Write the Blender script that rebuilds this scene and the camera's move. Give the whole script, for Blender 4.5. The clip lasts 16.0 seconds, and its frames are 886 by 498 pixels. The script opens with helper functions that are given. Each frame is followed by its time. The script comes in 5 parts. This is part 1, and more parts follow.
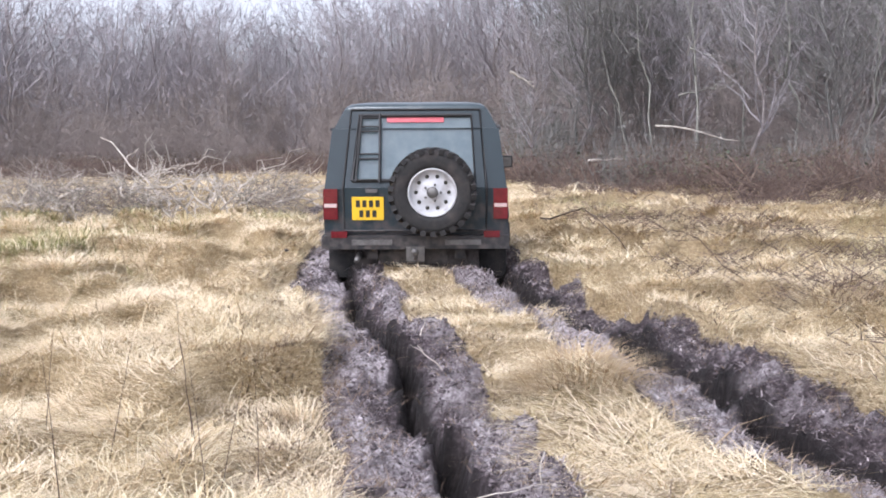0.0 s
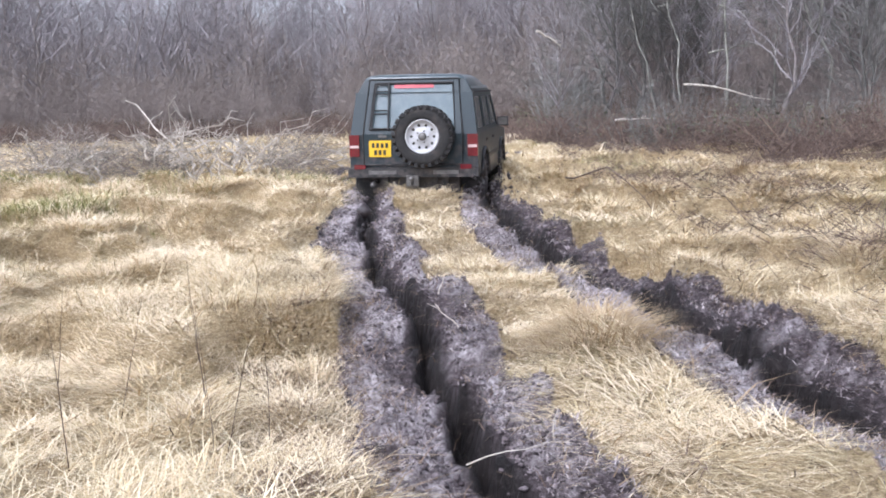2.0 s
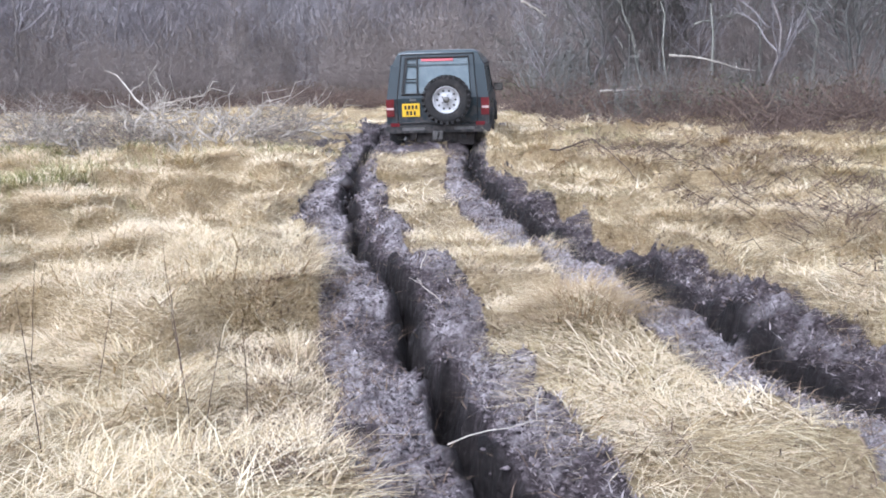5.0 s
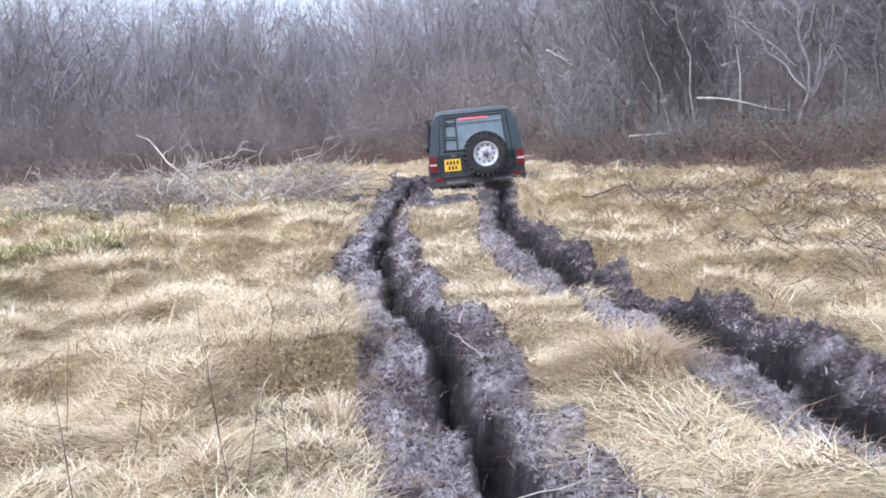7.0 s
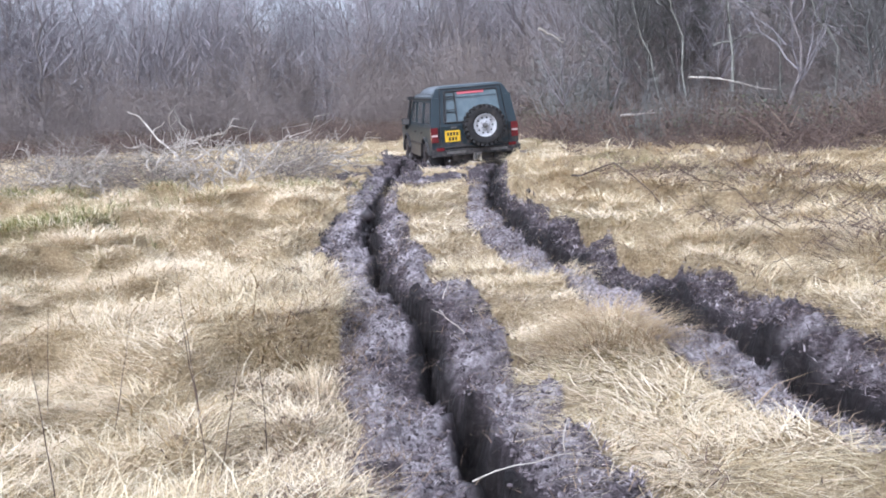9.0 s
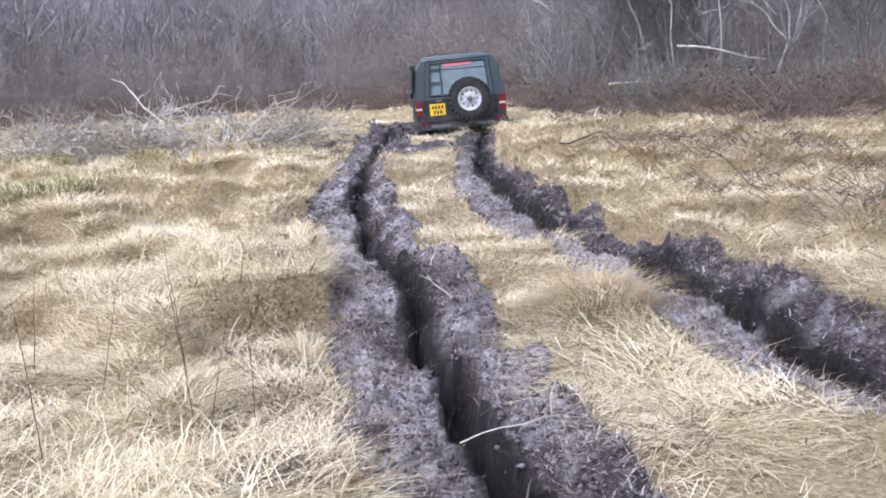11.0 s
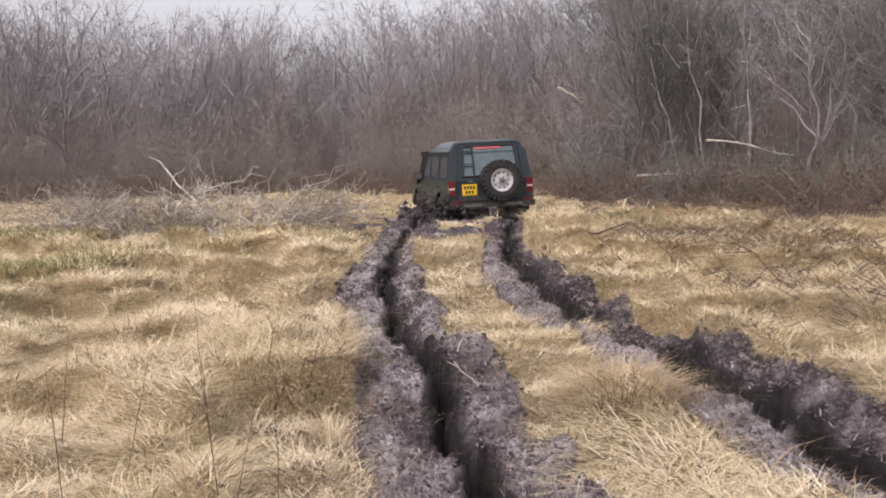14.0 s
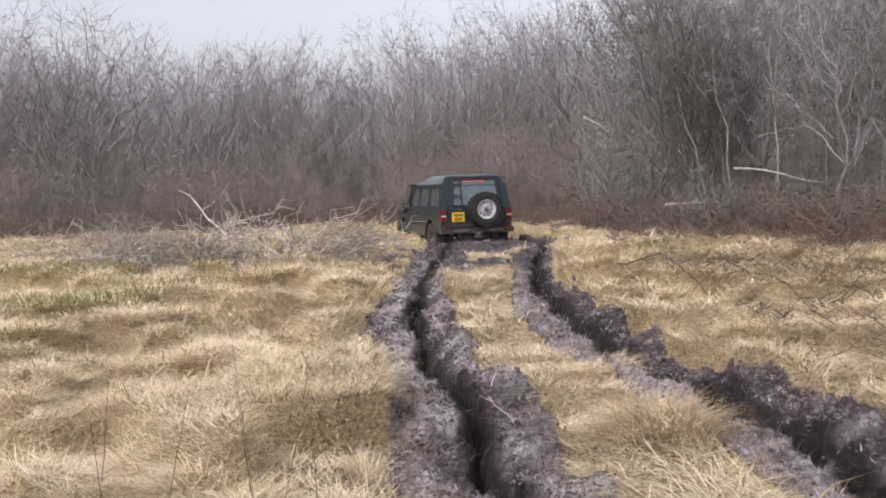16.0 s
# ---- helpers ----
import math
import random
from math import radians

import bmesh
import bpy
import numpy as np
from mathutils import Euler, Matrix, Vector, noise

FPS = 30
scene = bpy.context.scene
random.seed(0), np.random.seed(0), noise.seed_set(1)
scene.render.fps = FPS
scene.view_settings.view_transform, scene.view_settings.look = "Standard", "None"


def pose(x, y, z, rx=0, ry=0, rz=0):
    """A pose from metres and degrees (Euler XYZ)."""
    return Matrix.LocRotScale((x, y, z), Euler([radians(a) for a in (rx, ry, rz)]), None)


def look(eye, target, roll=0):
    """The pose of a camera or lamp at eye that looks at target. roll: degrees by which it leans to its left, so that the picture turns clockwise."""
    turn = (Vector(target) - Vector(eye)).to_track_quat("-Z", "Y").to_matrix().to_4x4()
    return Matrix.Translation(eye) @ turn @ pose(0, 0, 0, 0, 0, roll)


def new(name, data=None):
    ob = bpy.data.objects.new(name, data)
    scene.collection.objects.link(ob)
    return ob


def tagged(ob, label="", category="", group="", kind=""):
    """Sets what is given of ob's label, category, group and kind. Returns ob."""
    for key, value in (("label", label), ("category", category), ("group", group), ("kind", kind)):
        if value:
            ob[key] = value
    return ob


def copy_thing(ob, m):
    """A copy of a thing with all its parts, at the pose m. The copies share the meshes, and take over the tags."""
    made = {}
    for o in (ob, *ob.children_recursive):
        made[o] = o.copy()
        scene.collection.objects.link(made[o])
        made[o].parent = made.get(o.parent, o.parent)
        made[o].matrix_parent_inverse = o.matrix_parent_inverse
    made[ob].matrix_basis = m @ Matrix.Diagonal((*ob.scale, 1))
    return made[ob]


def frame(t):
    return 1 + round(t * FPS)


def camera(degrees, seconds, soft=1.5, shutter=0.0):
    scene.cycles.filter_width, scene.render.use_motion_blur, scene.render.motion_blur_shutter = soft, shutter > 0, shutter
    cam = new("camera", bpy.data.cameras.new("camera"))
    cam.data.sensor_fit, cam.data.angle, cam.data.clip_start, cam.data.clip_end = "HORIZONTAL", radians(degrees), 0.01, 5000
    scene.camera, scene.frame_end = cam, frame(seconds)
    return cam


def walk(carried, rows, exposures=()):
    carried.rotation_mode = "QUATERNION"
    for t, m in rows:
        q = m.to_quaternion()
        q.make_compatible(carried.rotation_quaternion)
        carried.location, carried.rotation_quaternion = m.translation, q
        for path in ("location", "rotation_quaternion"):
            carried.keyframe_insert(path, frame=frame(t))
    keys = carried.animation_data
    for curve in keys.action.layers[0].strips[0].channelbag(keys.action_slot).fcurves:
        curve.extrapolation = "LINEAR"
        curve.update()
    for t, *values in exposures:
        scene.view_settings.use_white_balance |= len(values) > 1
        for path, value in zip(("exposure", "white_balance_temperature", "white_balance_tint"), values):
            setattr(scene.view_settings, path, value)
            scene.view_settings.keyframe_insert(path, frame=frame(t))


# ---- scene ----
cam = camera(47.0, 16.0, soft=1.8)
PATH = [
    (0.0, pose(0.0, 0.0, 1.35, 83.83, 0.95, -0.12)),
    (0.5, pose(0.024, 0.049, 1.324, 84.38, 0.79, 2.46)),
    (1.0, pose(0.067, 0.055, 1.31, 83.44, 0.58, 1.31)),
    (1.5, pose(0.07, 0.063, 1.315, 82.27, 1.26, 1.41)),
    (2.0, pose(0.063, 0.089, 1.304, 81.78, 1.39, 1.44)),
    (2.5, pose(0.06, 0.099, 1.314, 81.68, 0.69, 1.5)),
    (3.0, pose(0.066, 0.115, 1.317, 81.31, 0.69, 1.09)),
    (3.5, pose(0.071, 0.121, 1.308, 80.71, 0.3, 0.85)),
    (4.0, pose(0.077, 0.116, 1.314, 80.06, 0.31, 1.33)),
    (6.5, pose(0.06, 0.283, 1.29, 81.44, 2.94, -0.86)),
    (7.0, pose(0.045, 0.285, 1.298, 83.11, 3.57, 2.09)),
    (7.5, pose(0.052, 0.286, 1.289, 82.12, 3.97, 2.57)),
    (8.0, pose(0.072, 0.296, 1.269, 80.54, 3.56, 2.23)),
    (8.5, pose(0.081, 0.269, 1.304, 82.14, 3.78, 1.92)),
    (9.0, pose(0.097, 0.274, 1.285, 81.9, 3.27, 1.73)),
    (11.5, pose(0.095, 0.276, 1.261, 80.04, 3.14, 1.01)),
    (12.0, pose(0.088, 0.251, 1.283, 80.56, 3.13, 1.59)),
    (12.5, pose(0.056, 0.254, 1.304, 85.24, 2.65, 2.73)),
    (13.0, pose(0.067, 0.257, 1.297, 86.85, 1.36, 3.39)),
    (13.5, pose(0.073, 0.259, 1.289, 86.22, 1.43, 2.45)),
    (14.0, pose(0.075, 0.242, 1.277, 84.99, 1.48, 2.69)),
    (14.5, pose(0.066, 0.235, 1.292, 86.05, 1.39, 3.65)),
    (15.0, pose(0.085, 0.243, 1.275, 85.43, 0.89, 3.32)),
    (15.5, pose(0.095, 0.232, 1.292, 85.28, 1.79, 2.68)),
    (16.0, pose(0.036, 0.223, 1.311, 86.68, 2.04, 4.1)),
]
EXPOSURES = [(0.0, 1.04, 5850, 17), (1.5, 1.04, 5780, 16), (3.2, 1.0, 5480, 14), (9.0, 1.0, 5420, 15), (12.0, 1.0, 5450, 15), (12.9, 0.67, 6050, 16), (13.9, 0.52, 6600, 19), (14.6, 0.57, 6350, 17), (16.0, 0.55, 6350, 17)]
walk(cam, PATH, EXPOSURES)

# ---- world and sun: a bright overcast day ----
world = bpy.data.worlds.new("overcast_sky")
scene.world = world
world.use_nodes = True
wn = world.node_tree.nodes
sky = wn.new("ShaderNodeTexSky")
sky.sky_type, sky.sun_disc = "NISHITA", False
sky.sun_elevation, sky.sun_rotation = radians(48), radians(215)
sky.dust_density, sky.air_density = 4.0, 1.0
whiten = wn.new("ShaderNodeHueSaturation")
whiten.inputs["Saturation"].default_value = 0.22
world.node_tree.links.new(sky.outputs[0], whiten.inputs["Color"])
world.node_tree.links.new(whiten.outputs[0], wn["Background"].inputs[0])
wn["Background"].inputs[1].default_value = 0.15
sun_data = bpy.data.lights.new("sun", "SUN")
sun_data.energy, sun_data.angle, sun_data.color = 0.5, radians(20), (1.0, 0.97, 0.92)
sun = new("sun", sun_data)
sun.matrix_world = look((-8, -12, 20), (0, 0, 0))


# ---- materials ----
def material(name, stops, scale=6.0, rough=0.8, metal=0.0, bump=0.3, bump_scale=40.0, island=False, random_object=0.0,
             spec=0.5, detail=6.0, fine=None, coat=0.0, bump_distance=0.02):
    """A surface whose colour runs over stops by noise (or by a random value for each loose piece), with fine relief."""
    m = bpy.data.materials.new(name)
    m.use_nodes = True
    nt = m.node_tree
    b = nt.nodes["Principled BSDF"]
    co = nt.nodes.new("ShaderNodeTexCoord")
    nz = nt.nodes.new("ShaderNodeTexNoise")
    nz.inputs["Scale"].default_value, nz.inputs["Detail"].default_value, nz.inputs["Roughness"].default_value = scale, detail, 0.65
    nt.links.new(co.outputs["Object"], nz.inputs["Vector"])
    ramp = nt.nodes.new("ShaderNodeValToRGB")
    ramp.color_ramp.elements[0].position, ramp.color_ramp.elements[1].position = (0.0, 1.0) if island else (0.3, 0.7)
    ramp.color_ramp.elements[0].color, ramp.color_ramp.elements[1].color = (*stops[0], 1), (*stops[-1], 1)
    for i, c in enumerate(stops[1:-1]):
        lo, hi = (0.0, 1.0) if island else (0.3, 0.7)
        ramp.color_ramp.elements.new(lo + (hi - lo) * (i + 1) / (len(stops) - 1)).color = (*c, 1)
    value = nz.outputs["Fac"]
    if island:
        geo = nt.nodes.new("ShaderNodeNewGeometry")
        mixv = nt.nodes.new("ShaderNodeMix")
        mixv.inputs[0].default_value = 0.34
        spread = nt.nodes.new("ShaderNodeMapRange")
        spread.inputs[1].default_value, spread.inputs[2].default_value = 0.25, 0.75
        nt.links.new(nz.outputs["Fac"], spread.inputs[0])
        nt.links.new(geo.outputs["Random Per Island"], mixv.inputs[2])
        nt.links.new(spread.outputs[0], mixv.inputs[3])
        value = mixv.outputs[0]
    nt.links.new(value, ramp.inputs[0])
    colour = ramp.outputs[0]
    if random_object:
        info = nt.nodes.new("ShaderNodeObjectInfo")
        rng = nt.nodes.new("ShaderNodeMapRange")
        rng.inputs[3].default_value, rng.inputs[4].default_value = 1 - random_object, 1 + random_object
        nt.links.new(info.outputs["Random"], rng.inputs[0])
        hs = nt.nodes.new("ShaderNodeHueSaturation")
        nt.links.new(rng.outputs[0], hs.inputs["Value"])
        nt.links.new(colour, hs.inputs["Color"])
        colour = hs.outputs[0]
    nt.links.new(colour, b.inputs["Base Color"])
    b.inputs["Roughness"].default_value, b.inputs["Metallic"].default_value = rough, metal
    b.inputs["Specular IOR Level"].default_value, b.inputs["Coat Weight"].default_value = spec, coat
    if bump:
        bn = nt.nodes.new("ShaderNodeTexNoise")
        bn.inputs["Scale"].default_value, bn.inputs["Detail"].default_value = bump_scale, 5.0
        nt.links.new(co.outputs["Object"], bn.inputs["Vector"])
        bp = nt.nodes.new("ShaderNodeBump")
        bp.inputs["Strength"].default_value, bp.inputs["Distance"].default_value = bump, bump_distance
        nt.links.new(bn.outputs["Fac"], bp.inputs["Height"])
        nt.links.new(bp.outputs[0], b.inputs["Normal"])
    return m


def add_patches(m, colour, scale, lo, hi, amount=1.0, coord="Object", height=None):
    """Lays patches of another colour over a material, by large noise; height: (full, none) in local z, for splashes from below."""
    nt = m.node_tree
    b = nt.nodes["Principled BSDF"]
    link = b.inputs["Base Color"].links[0]
    old = link.from_socket
    co = nt.nodes.new("ShaderNodeTexCoord")
    nz = nt.nodes.new("ShaderNodeTexNoise")
    nz.inputs["Scale"].default_value, nz.inputs["Detail"].default_value = scale, 5.0
    nt.links.new(co.outputs[coord], nz.inputs["Vector"])
    mr = nt.nodes.new("ShaderNodeMapRange")
    mr.inputs[1].default_value, mr.inputs[2].default_value, mr.inputs[4].default_value = lo, hi, amount
    if height:
        sep = nt.nodes.new("ShaderNodeSeparateXYZ")
        nt.links.new(co.outputs[coord], sep.inputs[0])
        hr = nt.nodes.new("ShaderNodeMapRange")
        hr.inputs[1].default_value, hr.inputs[2].default_value = height[1], height[0]
        hr.inputs[3].default_value, hr.inputs[4].default_value = -0.25, 0.25
        nt.links.new(sep.outputs[2], hr.inputs[0])
        add = nt.nodes.new("ShaderNodeMath")
        nt.links.new(nz.outputs["Fac"], add.inputs[0])
        nt.links.new(hr.outputs[0], add.inputs[1])
        nt.links.new(add.outputs[0], mr.inputs[0])
    else:
        nt.links.new(nz.outputs["Fac"], mr.inputs[0])
    mx = nt.nodes.new("ShaderNodeMix")
    mx.data_type = "RGBA"
    nt.links.new(mr.outputs[0], mx.inputs[0])
    nt.links.new(old, mx.inputs[6])
    mx.inputs[7].default_value = (*colour, 1)
    nt.links.new(mx.outputs[2], b.inputs["Base Color"])
    return m


STRAW = [(0.18, 0.115, 0.055), (0.46, 0.34, 0.18), (0.70, 0.57, 0.355), (0.88, 0.785, 0.57), (0.52, 0.385, 0.215)]
M_GRASS = add_patches(material("straw_grass", STRAW, scale=0.9, rough=0.75, bump=0, island=True, spec=0.25), (0.33, 0.31, 0.11), 0.33, 0.53, 0.69, 0.5)
add_patches(M_GRASS, (0.40, 0.28, 0.16), 1.3, 0.57, 0.72, 0.15)
M_RUSH = material("green_rush", [(0.12, 0.125, 0.045), (0.25, 0.245, 0.09), (0.45, 0.41, 0.19)], scale=1.2, rough=0.7, bump=0, island=True, spec=0.25)
M_PALE = material("bleached_grass", [(0.52, 0.40, 0.24), (0.80, 0.67, 0.47), (0.93, 0.83, 0.65)], scale=4, rough=0.7, bump=0, island=True, spec=0.25)
M_REDGRASS = material("rusty_grass", [(0.22, 0.145, 0.08), (0.44, 0.33, 0.20), (0.64, 0.52, 0.33)], scale=2, rough=0.75, bump=0, island=True, spec=0.25)
M_TRODDEN = material("trodden_muddy_grass", [(0.07, 0.05, 0.045), (0.20, 0.14, 0.10), (0.42, 0.32, 0.21)], scale=2, rough=0.8, bump=0, island=True, spec=0.25)
M_BARK = add_patches(material("grey_brown_bark", [(0.10, 0.085, 0.08), (0.19, 0.165, 0.155), (0.27, 0.24, 0.225)], scale=3, rough=0.9, bump=0.4, bump_scale=25, random_object=0.25), (0.17, 0.19, 0.10), 1.3, 0.55, 0.75, 0.5)
M_TWIG = material("purple_brown_twigs", [(0.21, 0.188, 0.192), (0.28, 0.254, 0.262), (0.35, 0.322, 0.332)], scale=0.3, rough=0.9, bump=0, island=True, random_object=0.22)
M_PALETWIG = material("pale_grey_twigs", [(0.09, 0.087, 0.078), (0.22, 0.213, 0.196)], scale=0.8, rough=0.9, bump=0, island=True, random_object=0.2)
M_SCRUB = material("willow_scrub_twigs", [(0.175, 0.145, 0.128), (0.245, 0.206, 0.184), (0.315, 0.27, 0.246)], scale=0.25, rough=0.9, bump=0, island=True, random_object=0.22)
M_BRAMBLE = material("bramble_stems", [(0.045, 0.030, 0.024), (0.12, 0.080, 0.062), (0.26, 0.19, 0.145)], scale=0.7, rough=0.85, bump=0, island=True)
M_LEAF = material("bramble_leaves", [(0.05, 0.07, 0.03), (0.09, 0.10, 0.045), (0.20, 0.14, 0.09)], scale=1.0, rough=0.6, bump=0, island=True)
M_BRUSH = material("brushwood_twigs", [(0.09, 0.072, 0.062), (0.22, 0.185, 0.16), (0.50, 0.45, 0.40)], scale=0.8, rough=0.9, bump=0, island=True)
M_LICHEN = material("lichen_grey_stems", [(0.11, 0.105, 0.085), (0.21, 0.205, 0.175), (0.33, 0.32, 0.28)], scale=3, rough=0.9, bump=0.3, bump_scale=50, random_object=0.2)
M_DEAD = material("bleached_deadwood", [(0.27, 0.23, 0.19), (0.48, 0.43, 0.37), (0.66, 0.61, 0.54)], scale=4, rough=0.85, bump=0.4, bump_scale=60, random_object=0.2)
M_PAINT = add_patches(material("dark_green_paint", [(0.006, 0.017, 0.023), (0.010, 0.024, 0.031)], scale=3, rough=0.42, bump=0.04, bump_scale=8, coat=0.1), (0.085, 0.066, 0.062), 9, 0.50, 0.74, 0.85, height=(0.4, 1.5))
# Roof is lighter than the body paint: sky sheen put into the colour.
M_ROOF = add_patches(material("sky_lit_green_roof_paint", [(0.03, 0.048, 0.055), (0.055, 0.075, 0.083)], scale=3, rough=0.3, bump=0.03, bump_scale=8, coat=0.4), (0.16, 0.17, 0.16), 5, 0.55, 0.75, 0.5)
M_BLACK = add_patches(material("black_trim_plastic", [(0.012, 0.012, 0.013), (0.028, 0.027, 0.027)], scale=10, rough=0.6, bump=0.1), (0.11, 0.09, 0.08), 12, 0.52, 0.75, 0.7, height=(0.3, 1.4))
M_TYRE = add_patches(material("muddy_rubber", [(0.012, 0.012, 0.012), (0.03, 0.028, 0.027)], scale=12, rough=0.85, bump=0.3, bump_scale=60), (0.07, 0.055, 0.05), 7, 0.5, 0.7, 0.6)
M_MUDTYRE = material("mud_caked_rubber", [(0.018, 0.015, 0.014), (0.05, 0.04, 0.036), (0.085, 0.066, 0.06)], scale=7, rough=0.6, bump=0.6, bump_scale=40)
M_RIM = add_patches(material("white_steel", [(0.42, 0.42, 0.43), (0.56, 0.56, 0.57)], scale=6, rough=0.4, bump=0.05), (0.16, 0.13, 0.12), 9, 0.52, 0.75, 0.7)
M_DIM = material("dull_metal", [(0.10, 0.095, 0.09), (0.22, 0.21, 0.20)], scale=14, rough=0.5, metal=0.6, bump=0.2)
M_RED = material("red_lens", [(0.10, 0.008, 0.012), (0.16, 0.014, 0.02)], scale=20, rough=0.2, bump=0, coat=0.5)
M_AMBER = material("clear_lens", [(0.55, 0.42, 0.40), (0.66, 0.5, 0.48)], scale=20, rough=0.2, bump=0, coat=0.5)
M_YELLOW = add_patches(material("yellow_plate", [(0.72, 0.44, 0.012), (0.82, 0.52, 0.02)], scale=8, rough=0.4, bump=0), (0.25, 0.16, 0.05), 12, 0.6, 0.8, 0.5)
M_INK_SHADE = material("black_ink_and_hole_shade", [(0.02, 0.018, 0.012), (0.03, 0.028, 0.02)], rough=0.5, bump=0)
M_BANNER = material("red_window_strip", [(0.50, 0.09, 0.11), (0.58, 0.14, 0.16)], scale=10, rough=0.5, bump=0)
M_SEAT = material("dark_upholstery", [(0.03, 0.03, 0.032), (0.06, 0.06, 0.06)], scale=30, rough=0.9)
M_CLOD = material("mud_clods", [(0.028, 0.020, 0.021), (0.075, 0.057, 0.060), (0.15, 0.122, 0.127), (0.27, 0.232, 0.24)], scale=2.5, rough=0.7, bump=0.5, bump_scale=60, island=True)
M_FIBRE = material("muddy_fibres", [(0.03, 0.022, 0.022), (0.13, 0.105, 0.106), (0.34, 0.295, 0.295), (0.56, 0.51, 0.50)], scale=2.2, rough=0.8, bump=0, island=True, spec=0.25)
M_WET = material("wet_mud", [(0.02, 0.015, 0.015), (0.05, 0.038, 0.038)], scale=20, rough=0.4, bump=0.5, bump_scale=60)


def glass_material():
    """Car glass: mostly an opaque blue-grey colour, a quarter clear."""
    m = material("blue_grey_car_glass", [(0.11, 0.155, 0.175), (0.18, 0.23, 0.25)], scale=4, rough=0.06, bump=0, coat=0.3)
    m.node_tree.nodes["Principled BSDF"].inputs["Transmission Weight"].default_value = 0.25
    return m


M_GLASS = glass_material()
M_SIDEGLASS = add_patches(material("muddied_side_glass", [(0.035, 0.045, 0.048), (0.07, 0.082, 0.085)], scale=4, rough=0.2, bump=0), (0.11, 0.09, 0.082), 5, 0.45, 0.7, 0.8)


def ground_material():
    """Dead thatch and soil, with churned mud where the vertices say so."""
    m = bpy.data.materials.new("field_and_mud")
    m.use_nodes = True
    nt = m.node_tree
    N, L = nt.nodes.new, nt.links.new
    b = nt.nodes["Principled BSDF"]
    co = N("ShaderNodeTexCoord")

    def noise_node(scale, detail=6, rough=0.6):
        n = N("ShaderNodeTexNoise")
        n.inputs["Scale"].default_value, n.inputs["Detail"].default_value, n.inputs["Roughness"].default_value = scale, detail, rough
        L(co.outputs["Object"], n.inputs["Vector"])
        return n.outputs["Fac"]

    def ramp(fac, stops, lo=0.3, hi=0.7):
        r = N("ShaderNodeValToRGB")
        e = r.color_ramp.elements
        e[0].position, e[1].position, e[0].color, e[1].color = lo, hi, (*stops[0], 1), (*stops[-1], 1)
        for i, c in enumerate(stops[1:-1]):
            e.new(lo + (hi - lo) * (i + 1) / (len(stops) - 1)).color = (*c, 1)
        L(fac, r.inputs[0])
        return r.outputs[0]

    def mix(fac, a, c):
        x = N("ShaderNodeMix")
        x.data_type = "RGBA"
        L(fac, x.inputs[0]), L(a, x.inputs[6]), L(c, x.inputs[7])
        return x.outputs[2]

    thatch = ramp(noise_node(48, 8, 0.8), [(0.15, 0.105, 0.06), (0.42, 0.32, 0.185), (0.68, 0.56, 0.36)], 0.34, 0.66)
    green = ramp(noise_node(14, 8, 0.7), [(0.07, 0.07, 0.022), (0.22, 0.20, 0.07)])
    patches = N("ShaderNodeMapRange")
    patches.inputs[1].default_value, patches.inputs[2].default_value, patches.inputs[4].default_value = 0.55, 0.7, 0.7
    L(noise_node(0.3, 3), patches.inputs[0])
    thatch = mix(patches.outputs[0], thatch, green)
    wood_soil = ramp(noise_node(3, 8, 0.7), [(0.05, 0.036, 0.03), (0.12, 0.09, 0.072), (0.20, 0.155, 0.125)])
    wood = N("ShaderNodeAttribute")
    wood.attribute_name = "wood"
    thatch = mix(wood.outputs["Fac"], thatch, wood_soil)
    wet = ramp(noise_node(34, 9, 0.8), [(0.020, 0.014, 0.015), (0.085, 0.065, 0.068), (0.30, 0.252, 0.262)], 0.36, 0.68)
    crust = ramp(noise_node(38, 9, 0.8), [(0.09, 0.071, 0.073), (0.36, 0.315, 0.322), (0.68, 0.63, 0.64)], 0.36, 0.64)
    dry = N("ShaderNodeMapRange")
    dry.inputs[1].default_value, dry.inputs[2].default_value = 0.42, 0.62
    dryness = N("ShaderNodeAttribute")
    dryness.attribute_name = "crust"
    addn = N("ShaderNodeMath")
    addn.operation = "MULTIPLY_ADD"
    L(dryness.outputs["Fac"], addn.inputs[0])
    addn.inputs[1].default_value = 0.24
    L(noise_node(3.2, 6), addn.inputs[2])
    shifted = N("ShaderNodeMath")
    shifted.operation = "SUBTRACT"
    L(addn.outputs[0], shifted.inputs[0])
    shifted.inputs[1].default_value = 0.14
    L(shifted.outputs[0], dry.inputs[0])
    mud_colour = mix(dry.outputs[0], wet, crust)
    # Near-black rut bottoms: the channel's shade is put into the wet mud's colour.
    shaded_wet = ramp(noise_node(26, 8, 0.8), [(0.007, 0.005, 0.005), (0.020, 0.015, 0.014), (0.085, 0.067, 0.066)], 0.38, 0.72)
    rut_shade = N("ShaderNodeAttribute")
    rut_shade.attribute_name = "rut_shade"
    mud_colour = mix(rut_shade.outputs["Fac"], mud_colour, shaded_wet)
    mud = N("ShaderNodeAttribute")
    mud.attribute_name = "mud"
    edge = N("ShaderNodeMath")
    edge.operation = "ADD"
    L(mud.outputs["Fac"], edge.inputs[0])
    L(noise_node(11, 6, 0.7), edge.inputs[1])
    edged = N("ShaderNodeMapRange")
    edged.inputs[1].default_value, edged.inputs[2].default_value = 0.88, 1.12
    L(edge.outputs[0], edged.inputs[0])
